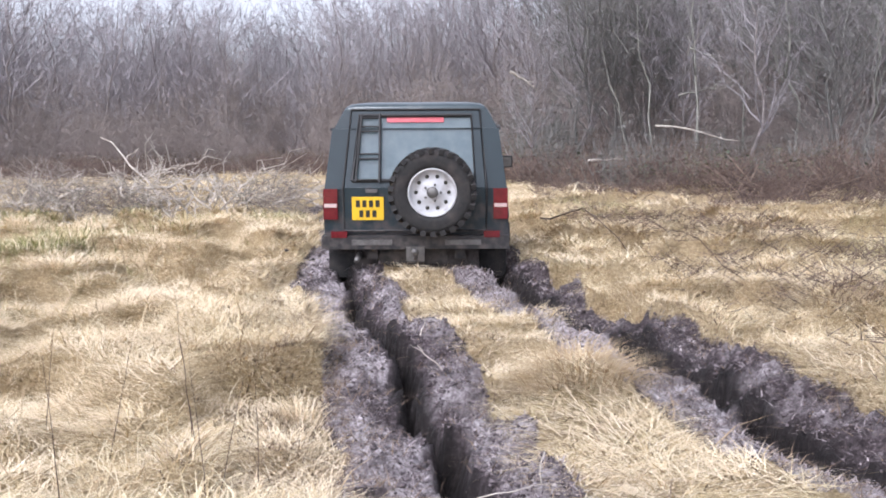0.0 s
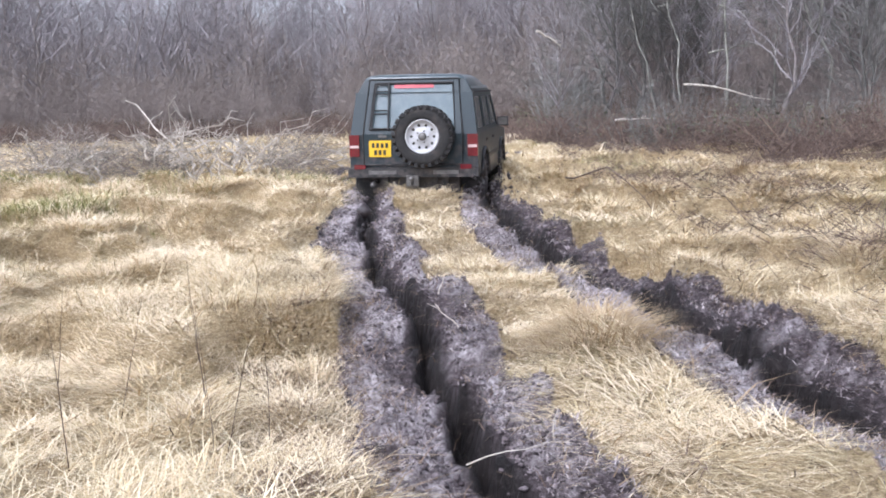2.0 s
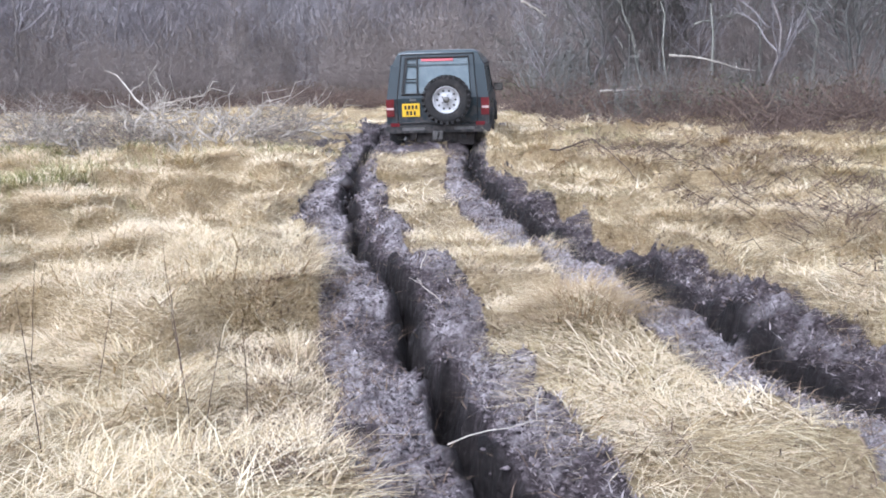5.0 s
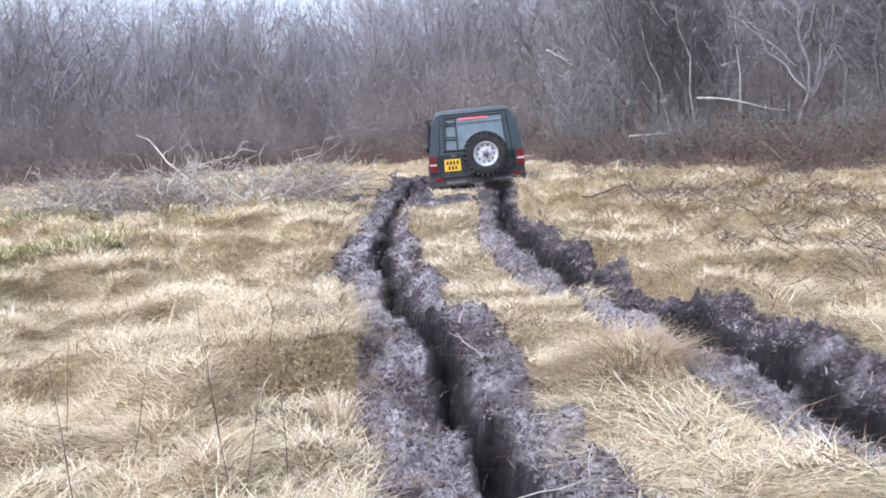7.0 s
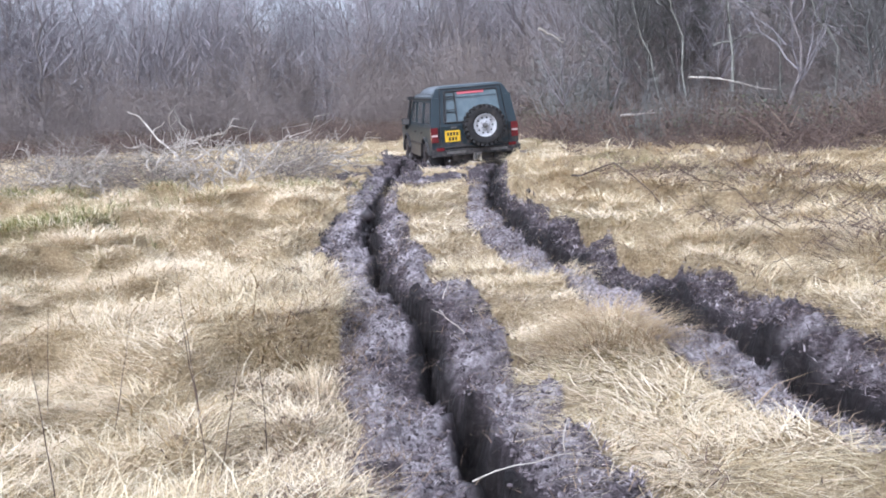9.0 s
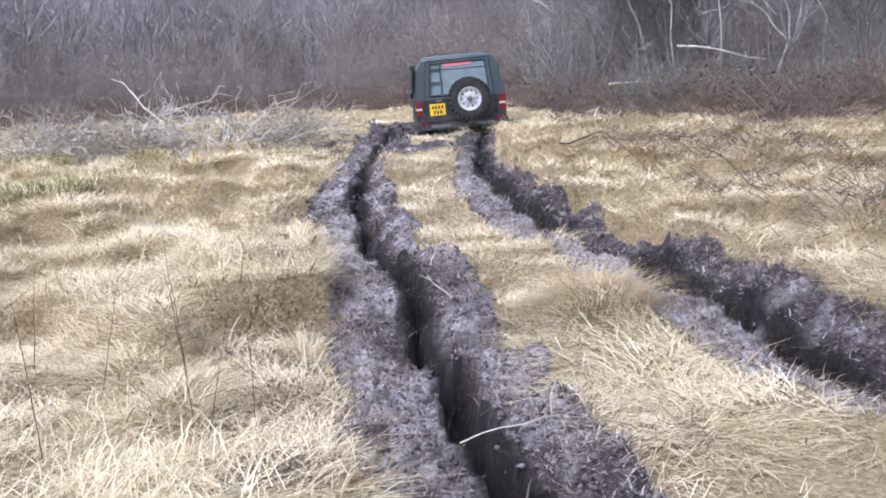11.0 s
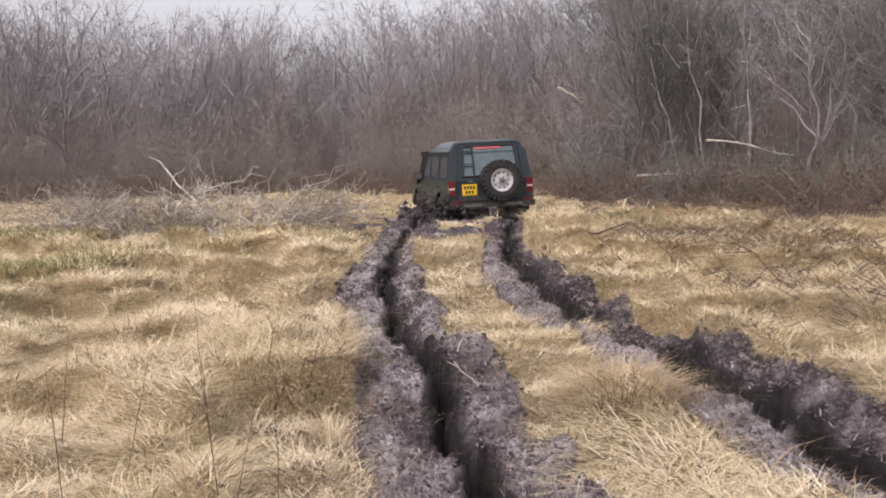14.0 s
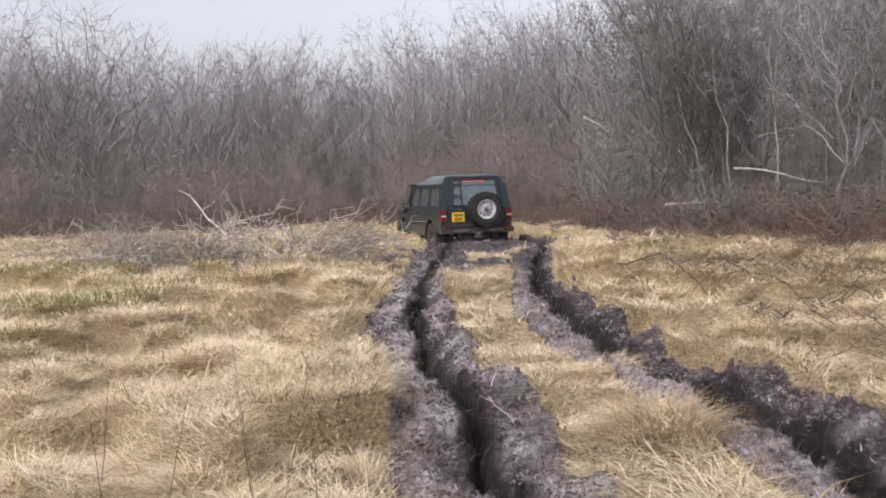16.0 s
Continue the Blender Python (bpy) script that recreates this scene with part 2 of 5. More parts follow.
    L(mix(edged.outputs[0], thatch, mud_colour), b.inputs["Base Color"])
    rr = N("ShaderNodeMapRange")
    rr.inputs[3].default_value, rr.inputs[4].default_value = 0.9, 0.62
    L(edged.outputs[0], rr.inputs[0])
    L(rr.outputs[0], b.inputs["Roughness"])
    b.inputs["Specular IOR Level"].default_value = 0.3
    bp = N("ShaderNodeBump")
    bp.inputs["Strength"].default_value, bp.inputs["Distance"].default_value = 0.85, 0.045
    L(noise_node(26, 9, 0.75), bp.inputs["Height"])
    L(bp.outputs[0], b.inputs["Normal"])
    return m


M_GROUND = ground_material()


# ---- helpers for shapes ----
rng = np.random.default_rng(7)


def vnoise(x, y, seed=0):
    """Smooth value noise in 0..1 for arrays."""
    x, y = np.asarray(x, float), np.asarray(y, float)
    xi, yi = np.floor(x).astype(np.int64), np.floor(y).astype(np.int64)
    fx, fy = x - xi, y - yi
    fx, fy = fx * fx * (3 - 2 * fx), fy * fy * (3 - 2 * fy)

    def h(a, b):
        n = (a * 374761393 + b * 668265263 + seed * 144665) & 0xFFFFFFFF
        n = ((n ^ (n >> 13)) * 1274126177) & 0xFFFFFFFF
        return ((n ^ (n >> 16)) & 0xFFFF) / 65535.0

    a, b, c, d = h(xi, yi), h(xi + 1, yi), h(xi, yi + 1), h(xi + 1, yi + 1)
    return (a * (1 - fx) + b * fx) * (1 - fy) + (c * (1 - fx) + d * fx) * fy


def fbm(x, y, seed=0, octaves=4):
    total, amp, norm = 0, 1.0, 0
    for i in range(octaves):
        total, norm = total + amp * vnoise(x * 2 ** i, y * 2 ** i, seed + i), norm + amp
        amp *= 0.5
    return total / norm


def smooth(x, a, b):
    t = np.clip((x - a) / (b - a), 0, 1)
    return t * t * (3 - 2 * t)


def mesh_object(name, verts, faces_flat, counts, mat, attrs=()):
    """A mesh from flat arrays."""
    me = bpy.data.meshes.new(name)
    me.vertices.add(len(verts))
    me.vertices.foreach_set("co", np.asarray(verts, np.float32).ravel())
    me.loops.add(len(faces_flat))
    me.loops.foreach_set("vertex_index", np.asarray(faces_flat, np.int32))
    me.polygons.add(len(counts))
    me.polygons.foreach_set("loop_start", np.concatenate([[0], np.cumsum(counts)[:-1]]).astype(np.int32))
    for key, values in attrs:
        me.attributes.new(key, "FLOAT", "POINT").data.foreach_set("value", np.asarray(values, np.float32))
    me.update(calc_edges=True)
    me.validate()
    me.materials.append(mat)
    return new(name, me)


def part(name, bm, mat, parent=None, label="", flat=True, bevel=0.0):
    """Links a bmesh as one mesh object, under a thing if one is given."""
    if bevel:
        bmesh.ops.bevel(bm, geom=[e for e in bm.edges if e.is_manifold and e.calc_face_angle(0) > 0.5], offset=bevel, segments=2, affect="EDGES", profile=0.6)
    bmesh.ops.recalc_face_normals(bm, faces=bm.faces)
    me = bpy.data.meshes.new(name)
    for f in bm.faces:
        f.smooth = not flat
    bm.to_mesh(me)
    bm.free()
    me.materials.append(mat)
    ob = new(name, me)
    if parent:
        ob.parent = parent
    if label:
        tagged(ob, label)
    return ob


def box(bm, x0, x1, y0, y1, z0, z1):
    vs = [bm.verts.new((x, y, z)) for z in (z0, z1) for y in (y0, y1) for x in (x0, x1)]
    for f in ((0, 2, 3, 1), (4, 5, 7, 6), (0, 1, 5, 4), (2, 6, 7, 3), (0, 4, 6, 2), (1, 3, 7, 5)):
        bm.faces.new([vs[i] for i in f])
    return bm


def boxed(x0, x1, y0, y1, z0, z1):
    return box(bmesh.new(), x0, x1, y0, y1, z0, z1)


def tube(bm, points, radii, sides=6):
    """A tapered tube through points, closed at both ends."""
    rings = []
    for i, p in enumerate(points):
        p = Vector(p)
        d = (Vector(points[min(i + 1, len(points) - 1)]) - Vector(points[max(i - 1, 0)])).normalized()
        u = d.orthogonal().normalized()
        w = d.cross(u)
        rings.append([bm.verts.new(p + radii[i] * (math.cos(2 * math.pi * k / sides) * u + math.sin(2 * math.pi * k / sides) * w)) for k in range(sides)])
    for a, c in zip(rings, rings[1:]):
        for k in range(sides):
            bm.faces.new((a[k], a[(k + 1) % sides], c[(k + 1) % sides], c[k]))
    bm.faces.new(rings[0][::-1])
    bm.faces.new(rings[-1])
    return bm


def lathe(bm, profile, segments=32):
    """Turns (x, radius) pairs about the x axis, closed into a ring of rings."""
    rings = [[bm.verts.new((x, r * math.cos(2 * math.pi * k / segments), r * math.sin(2 * math.pi * k / segments))) for k in range(segments)] for x, r in profile]
    for a, c in zip(rings, rings[1:]):
        for k in range(segments):
            bm.faces.new((a[k], a[(k + 1) % segments], c[(k + 1) % segments], c[k]))
    return rings


def spikes(base, tip, radius, seed=3):
    """Flat arrays of thin three-sided spikes from base to tip."""
    n = len(base)
    d = tip - base
    d /= np.maximum(np.linalg.norm(d, axis=1, keepdims=True), 1e-6)
    ref = np.where(np.abs(d[:, 2:3]) < 0.9, np.array([[0, 0, 1.0]]), np.array([[1.0, 0, 0]]))
    u = np.cross(d, ref)
    u /= np.linalg.norm(u, axis=1, keepdims=True)
    w = np.cross(d, u)
    v = np.empty((n, 4, 3))
    for k in range(3):
        a = 2 * math.pi * k / 3
        v[:, k] = base + radius[:, None] * (math.cos(a) * u + math.sin(a) * w)
    v[:, 3] = tip
    idx = np.arange(n)[:, None] * 4
    f = (idx + np.array([[0, 1, 3, 1, 2, 3, 2, 0, 3]])).ravel()
    return v.reshape(-1, 3), f, np.full(n * 3, 3)


def slivers(base, tip, width):
    """Flat arrays of the finest twigs: one thin sliver each, turned at random."""
    n = len(base)
    d = tip - base
    u = np.cross(d, rng.normal(0, 1, (n, 3)))
    u *= (width / np.maximum(np.linalg.norm(u, axis=1), 1e-6))[:, None]
    v = np.stack([base - u, base + u, tip], 1)
    return v.reshape(-1, 3), np.arange(3 * n), np.full(n, 3)


def both(a, c):
    """Two sets of flat arrays as one."""
    return np.concatenate([a[0], c[0]]), np.concatenate([a[1], c[1] + len(a[0])]), np.concatenate([a[2], c[2]])


def twiggery(bases, tips, radii, fine):
    """Spikes for stems thicker than fine, slivers for the rest."""
    b, t, r = np.array(bases), np.array(tips), np.array(radii)
    k = r > fine
    return both(spikes(b[k], t[k], r[k]), slivers(b[~k], t[~k], r[~k] * 1.25))


def blades(root, angle, length, height, reach, width, fine=True):
    """Flat arrays of drooping grass blades: each rises to height and reaches out sideways."""
    n = len(root)
    out = np.stack([np.cos(angle), np.sin(angle), np.zeros(n)], 1)
    side = np.stack([-np.sin(angle), np.cos(angle), np.zeros(n)], 1)
    twist = rng.uniform(-0.9, 0.9, n)[:, None]
    side = side * np.cos(twist) + out * np.sin(twist)
    ss = (0.0, 0.4, 0.75, 1.0) if fine else (0.0, 0.55, 1.0)
    k = len(ss)
    v = np.empty((n, 2 * k - 1, 3))
    for i, s in enumerate(ss):
        rise = height * (1.9 * s - 1.0 * s * s) * np.where(s > 0.7, 1 - 0.35 * rng.random(n) * (s - 0.6), 1)
        p = root + out * (reach * s ** 1.5)[:, None] + np.array([[0, 0, 1.0]]) * rise[:, None]
        w = (width * (1 - 0.75 * s))[:, None] * side * 0.5
        if i < k - 1:
            v[:, 2 * i], v[:, 2 * i + 1] = p - w, p + w
        else:
            v[:, 2 * i] = p
    face, count = [], []
    for i in range(k - 2):
        face += [2 * i, 2 * i + 1, 2 * i + 3, 2 * i + 2]
        count.append(4)
    face += [2 * k - 4, 2 * k - 3, 2 * k - 2]
    count.append(3)
    idx = np.arange(n)[:, None] * (2 * k - 1)
    return v.reshape(-1, 3), (idx + np.array([face])).ravel(), np.tile(count, n)


# ---- the ground: one sheet with two wheel ruts ----
def rut_left(y):
    return np.interp(y, [-8, 0, 3.6, 4.1, 4.6, 5.2, 6.1, 7.0, 8.1, 10.1, 11.8, 13.7, 15.7, 18, 21, 24, 27, 30], [3.0, 0.95, 0.11, 0.02, -0.07, -0.18, -0.34, -0.52, -0.73, -0.99, -1.13, -1.26, -1.34, -1.38, -1.42, -1.62, -2.35, -3.3])


def rut_right(y):
    return np.interp(y, [-8, 0, 4.2, 5.0, 5.6, 6.2, 6.75, 7.45, 8.2, 9.25, 10.5, 11.8, 13.1, 15.5, 18, 20.5, 22.5, 24.5, 27, 30], [4.5, 2.75, 1.52, 1.30, 1.18, 1.07, 0.97, 0.85, 0.73, 0.56, 0.40, 0.31, 0.27, 0.26, 0.35, 0.58, 0.62, 0.2, -0.75, -1.7])


def rut_x(y, which):
    """The rut's middle, smoothed along its length and wavering a little."""
    line = rut_left if which == 0 else rut_right
    y = np.asarray(y, float)
    x = sum(line(y + k) for k in (-0.9, -0.45, 0, 0.45, 0.9)) / 5
    return x + 0.10 * (vnoise(y * 1.3, 0 * y + which, 11) - 0.5) + 0.09 * (vnoise(y * 3.5, 0 * y + which, 12) - 0.5)


def ends(y):
    return smooth(y, 29.5, 27.5)


def mud_mask(x, y):
    """1 where the wheels have churned the ground, 0 on grass."""
    m = np.zeros(np.broadcast(x, y).shape)
    wob = 0.17 * (fbm(x * 2.6, y * 2.6, 21) - 0.5) + 0.16 * (vnoise(0 * x + 3.3, y * 0.7, 23) - 0.5)
    for k, (a, c) in enumerate(((0.42, 0.36), (0.43, 0.31))):
        d = x - rut_x(y, k)
        if k == 1:
            c = c + 0.11 * smooth(y, 9.0, 5.5)
        spread = 1.0 - 0.18 * smooth(y, 8, 14)
        m = np.maximum(m, smooth(np.where(d < 0, -d / a, d / c) / spread + wob * 2, 1.15, 0.85))
    bend = smooth(np.hypot((x + 1.3) / 1.4, (y - 18.0) / 3.2), 1.2, 0.7) * smooth(fbm(x * 1.5, y * 1.5, 24), 0.42, 0.5)
    churned = smooth(np.hypot((x + 0.45) / 1.8, (y - 22.7) / 2.8) + 0.3 * (fbm(x * 1.3, y * 0.9, 25) - 0.5), 1.1, 0.8)
    return np.maximum(np.maximum(m, 0.9 * bend), 0.95 * churned) * ends(y)


def bank(x, y):
    edge = np.interp(x, [-30, -12, -5, 0, 2, 4, 7, 12, 30], [33, 36, 38, 33, 25, 20.3, 17.2, 15, 12.5])
    edge = edge + 3.2 * (fbm(x * 0.7, 0 * x, 29, 3) - 0.5) * smooth(x, 1.0, 3.0)
    return smooth(y - edge, -0.5, 3.5), edge


def base_height(x, y):
    """The field without its ruts: tussocky, with a bank under the wood."""
    near = smooth(np.hypot(x, y), 120, 60)
    h = 0.16 * (fbm(x * 0.45, y * 0.45, 31) - 0.5) * near
    rough = 0.20 * (fbm(x * 1.6, y * 1.6, 32, 3) - 0.45) * near * smooth(np.hypot(x, y), 1.0, 3.0)
    t = fbm(x * 1.4, y * 1.4, 51, 3)
    rough = rough + (0.32 * smooth(t, 0.38, 0.62) - 0.12) * near * (0.35 + 0.65 * smooth(np.hypot(x, y), 3.0, 6.0))
    _, edge = bank(x, y)
    right = smooth(x, 1.0, 5.0)
    h = h + right * (0.12 * smooth(y - edge, 0, 3) + 1.3 * smooth(y, 28.0, 40.0)) + (1 - right) * 0.5 * smooth(y - edge, 2.0, 14.0)
    h = h + 5.5 * smooth(y, 70, 150)
    return h + rough


def height(x, y, ruts=True):
    x, y = np.asarray(x, float), np.asarray(y, float)
    h = base_height(x, y)
    if not ruts:
        return h
    m = mud_mask(x, y)
    between = smooth(np.abs(x - (rut_x(y, 0) + rut_x(y, 1)) / 2), 0.75, 0.2) * ends(y)
    h = h * (1 - 0.7 * np.maximum(m, between)) + 0.05 * between
    h = h + 0.10 * np.exp(-((x - 0.66) / 0.22) ** 2 - ((y - 4.95) / 0.40) ** 2) * (0.6 + 0.8 * fbm(x * 4, y * 4, 49, 2))
    billow = 0.5 * np.abs(vnoise(x * 8.5, y * 7.0, 40) - 0.5) + np.abs(vnoise(x * 15, y * 13, 50) - 0.5)
    lumps = 0.15 * (fbm(x * 3.2, y * 3.2, 41, 3) - 0.5) + 0.09 * (fbm(x * 9, y * 9, 42, 2) - 0.5) + 0.06 * (vnoise(x * 21, y * 21, 46) - 0.5) + 0.035 - 0.10 * billow
    far_berm = x - rut_x(y, 1)
    ridge = np.exp(-((far_berm + 0.27) / 0.11) ** 2) * ends(y)
    lumps = lumps * (1 - 0.55 * ridge) + 0.01 * ridge
    h = h + m * lumps + 0.05 * np.exp(-((far_berm - 0.31) / 0.13) ** 2) * (0.4 + 1.1 * vnoise(y * 2.1, 0 * y, 39)) * ends(y)
    for k, (w, depth) in enumerate(((0.042, 0.23), (0.058, 0.20))):
        d = x - rut_x(y, k)
        ww = w * (0.55 + 1.1 * vnoise(y * 2.4, 0 * y + k, 43)) + 0.06 * (fbm(x * 5, y * 5, 44) - 0.5) + 0.05 * (vnoise(x * 15, y * 15, 48) - 0.5)
        h = h - depth * smooth(np.abs(d) / ww, 1.8, 0.25) * ends(y)
        h = h + 0.035 * np.exp(-((np.abs(d) - 0.27) / 0.09) ** 2) * (0.4 + vnoise(y * 3, d * 3, 45)) * ends(y)
    return h


def build_ground():
    xs = np.concatenate([-np.geomspace(9, 500, 26)[::-1], np.arange(-8.8, -3.0, 0.2), np.arange(-3.0, -2.0, 0.07), np.arange(-2.0, 2.5, 0.027), np.arange(2.5, 3.2, 0.07), np.arange(3.2, 9.0, 0.2), np.geomspace(9.2, 500, 26)])
    ys = np.concatenate([-np.geomspace(3, 400, 22)[::-1], np.arange(-2.6, 2.4, 0.2), np.arange(2.4, 11, 0.034), np.arange(11, 29, 0.075), np.arange(29, 60, 0.6), np.geomspace(61, 900, 26)])
    X, Y = np.meshgrid(xs, ys)
    Z = height(X, Y)
    nx, ny = len(xs), len(ys)
    i = (np.arange(ny - 1)[:, None] * nx + np.arange(nx - 1)[None]).ravel()
    faces = np.stack([i, i + 1, i + nx + 1, i + nx], 1).ravel()
    wood, _ = bank(X, Y)
    m = mud_mask(X, Y)
    dl, dr = X - rut_x(Y, 0), X - rut_x(Y, 1)
    # Mask for the shade coloured into the ruts, wider to their right.
    rut_shade = np.maximum(smooth(np.where(dl > 0, 0.8, 1.0) * np.abs(dl + 0.02 * (vnoise(X * 9, Y * 9, 47) - 0.5)), 0.105, 0.05), smooth(np.where(dr > 0, 0.75, 1.0) * np.abs(dr + 0.05 * (vnoise(X * 7, Y * 7, 38) - 0.5)), 0.17, 0.07)) * ends(Y)
    crust = smooth(dl, -0.07, -0.13) * smooth(dl, -0.54, -0.34)
    ridge = 1.25 * smooth(dr, -0.09, -0.15) * smooth(dr, -0.60, -0.46) * smooth(Y, 20, 11) * m
    crust = np.maximum(crust, 0.8 * smooth(dl, 0.10, 0.17) * smooth(dl, 0.7, 0.5))
    crust = crust * (0.45 + 0.8 * smooth(fbm(X * 2.2, Y * 1.6, 37, 3), 0.34, 0.54))
    crust = np.maximum(crust, ridge * (0.75 + 0.4 * fbm(X * 3, Y * 3, 36, 2))) * smooth(Y, 22, 12) * m
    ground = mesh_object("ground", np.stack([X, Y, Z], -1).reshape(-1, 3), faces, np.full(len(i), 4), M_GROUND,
                         [("mud", m.ravel()), ("wood", wood.ravel()), ("rut_shade", rut_shade.ravel()), ("crust", crust.ravel())])
    ground.data.polygons.foreach_set("use_smooth", np.ones(len(i), bool))
    tagged(ground, "dead straw grassland cut by two churned muddy wheel ruts", "ground", kind="structure")


build_ground()


def build_clods(n, y0, y1, big):
    """Loose lumps of mud thrown up along both ruts, one joined mass."""
    t = (1 + 5 ** 0.5) / 2
    ico = np.array([(-1, t, 0), (1, t, 0), (-1, -t, 0), (1, -t, 0), (0, -1, t), (0, 1, t), (0, -1, -t), (0, 1, -t), (t, 0, -1), (t, 0, 1), (-t, 0, -1), (-t, 0, 1)]) / 1.9
    tri = np.array([(0, 11, 5), (0, 5, 1), (0, 1, 7), (0, 7, 10), (0, 10, 11), (1, 5, 9), (5, 11, 4), (11, 10, 2), (10, 7, 6), (7, 1, 8), (3, 9, 4), (3, 4, 2), (3, 2, 6), (3, 6, 8), (3, 8, 9), (4, 9, 5), (2, 4, 11), (6, 2, 10), (8, 6, 7), (9, 8, 1)])
    y = y0 + (y1 - y0) * rng.random(n) ** 1.4
    k = rng.integers(0, 2, n)
    off = rng.normal(0.03, 0.27, n)
    off = np.where(np.abs(off) < 0.09, off * 2.2, off)
    x = np.where(k == 0, rut_x(y, 0), rut_x(y, 1)) + off
    ridge = (k == 1) & (off < -0.08)
    ok = (mud_mask(x, y) > 0.4) & ((np.abs(off) > np.where(k == 1, 0.15, 0.10)) | (rng.random(n) < 0.06)) & (~ridge | (rng.random(n) < 0.15))
    x, y = x[ok], y[ok]
    n = len(x)
    size = big * np.minimum(rng.lognormal(0, 0.5, n), 1.9)
    v = ico[None] * (1 + 0.45 * rng.normal(0, 1, (n, 12, 1)).clip(-1.3, 1.3)) * size[:, None, None] * np.array([1.0, 1.0, 0.65])
    a = rng.uniform(0, 6.28, n)[:, None]
    v = np.stack([v[..., 0] * np.cos(a) - v[..., 1] * np.sin(a), v[..., 0] * np.sin(a) + v[..., 1] * np.cos(a), v[..., 2]], -1)
    v = v + np.stack([x, y, height(x, y) + 0.05 * size], 1)[:, None]
    f = (np.arange(n)[:, None] * 12 + tri.ravel()[None]).ravel()
    tagged(mesh_object("mud_clods", v.reshape(-1, 3), f, np.full(n * 20, 3), M_CLOD), "crumbled purple-grey mud clods along the ruts", "mud", kind="stuff")


build_clods(13000, 2.9, 10.0, 0.0075)
build_clods(6500, 9.0, 27.0, 0.013)


def build_fibres(n, y0, y1, long, wide):
    """Torn roots and bits of straw trodden into the mud."""
    y = y0 + (y1 - y0) * rng.random(n) ** 1.3
    k = rng.integers(0, 2, n)
    off = rng.uniform(-0.55, 0.6, n)
    x = np.where(k == 0, rut_x(y, 0), rut_x(y, 1)) + off
    ok = (mud_mask(x, y) > 0.3) & (np.abs(off) > 0.12) & (rng.random(n) < 0.25 + 1.2 * smooth(fbm(x * 2.5, y * 2.5, 35, 3), 0.4, 0.6))
    x, y = x[ok], y[ok]
    n = len(x)
    ln = long * rng.uniform(0.4, 1.4, n)
    up = rng.uniform(0.0, 0.6, n)
    v, f, c = blades(np.stack([x, y, height(x, y) + 0.004], 1), rng.uniform(0, 6.28, n), ln, ln * up, ln * np.sqrt(1 - up ** 2), wide * rng.uniform(0.6, 1.5, n), False)
    tagged(mesh_object("mud_fibres", v, f, c, M_FIBRE), "torn grey roots and straw trodden into the mud", "mud", kind="stuff")


build_fibres(42000, 2.9, 9.0, 0.045, 0.006)
build_fibres(22000, 8.5, 20.0, 0.07, 0.011)


# ---- grass ----
def scatter(n, y0, y1, half, margin=0.6):
    """Random ground points over the strip of field from y0 to y1, wider with distance."""
    y = np.sqrt(rng.uniform(y0 ** 2, y1 ** 2, n))
    x = rng.uniform(-1, 1, n) * (half * y + margin) - 0.03 * y
    return x, y


def field_points(n, y0, y1, half=0.52, tussock=1.2, seed=51):
    x, y = scatter(n, y0, y1, half)
    t = fbm(x * tussock, y * tussock, seed, 3)
    b, _ = bank(x, y)
    keep = (mud_mask(x, y) < 0.12 + 0.25 * rng.random(n)) & (rng.random(n) < 0.35 + 1.3 * smooth(t, 0.3, 0.6)) & (b < rng.random(n) * 0.9 + 0.05)
    return x[keep], y[keep], t[keep]


def grass_zone(name, n, y0, y1, size, width, fine, mat, label, seed=51, flat=0.72, tussock=1.4):
    x, y, t = field_points(n, y0, y1, seed=seed, tussock=tussock)
    k = len(x)
    e = 0.12
    gx = fbm((x + e) * tussock, y * tussock, seed, 3) - fbm((x - e) * tussock, y * tussock, seed, 3)
    gy = fbm(x * tussock, (y + e) * tussock, seed, 3) - fbm(x * tussock, (y - e) * tussock, seed, 3)
    lay = vnoise(x * 0.5, y * 0.5, 61) * 6.3 + 0.8
    ang = np.arctan2(-gy + 0.05 * np.sin(lay), -gx + 0.05 * np.cos(lay)) + rng.normal(0, 1.15, k)
    length = size * rng.uniform(0.55, 1.35, k) * (0.5 + 1.0 * smooth(t, 0.3, 0.65))
    mid = smooth(np.abs(x - (rut_x(y, 0) + rut_x(y, 1)) / 2), 0.7, 0.3)
    up = np.clip(rng.beta(1.5, 2.8, k) * (1.25 - flat) * (0.5 + 1.0 * vnoise(x * 2.3, y * 2.3, 62)), 0.04, 0.95) * (1 - 0.35 * mid)
    z = height(x, y) - 0.02
    v, f, c = blades(np.stack([x, y, z], 1), ang, length, length * up, length * np.sqrt(1 - up ** 2) * 0.9, width * rng.uniform(0.6, 1.4, k), fine)
    ob = mesh_object(name, v, f, c, mat)
    return tagged(ob, label, "grass", kind="stuff")


grass_zone("grass", 170000, 2.2, 8.5, 0.19, 0.0044, True, M_GRASS, "matted pale straw-coloured dead grass on the field")
grass_zone("grass", 165000, 8.0, 16.5, 0.22, 0.0078, False, M_GRASS, "matted pale straw-coloured dead grass on the field")
grass_zone("grass", 100000, 16.0, 41.0, 0.28, 0.015, False, M_GRASS, "tussocky straw-coloured dead grass further across the field")
grass_zone("grass", 22000, 2.9, 14, 0.34, 0.007, False, M_REDGRASS, "rusty dead grass lying over the straw", seed=77, flat=0.8)


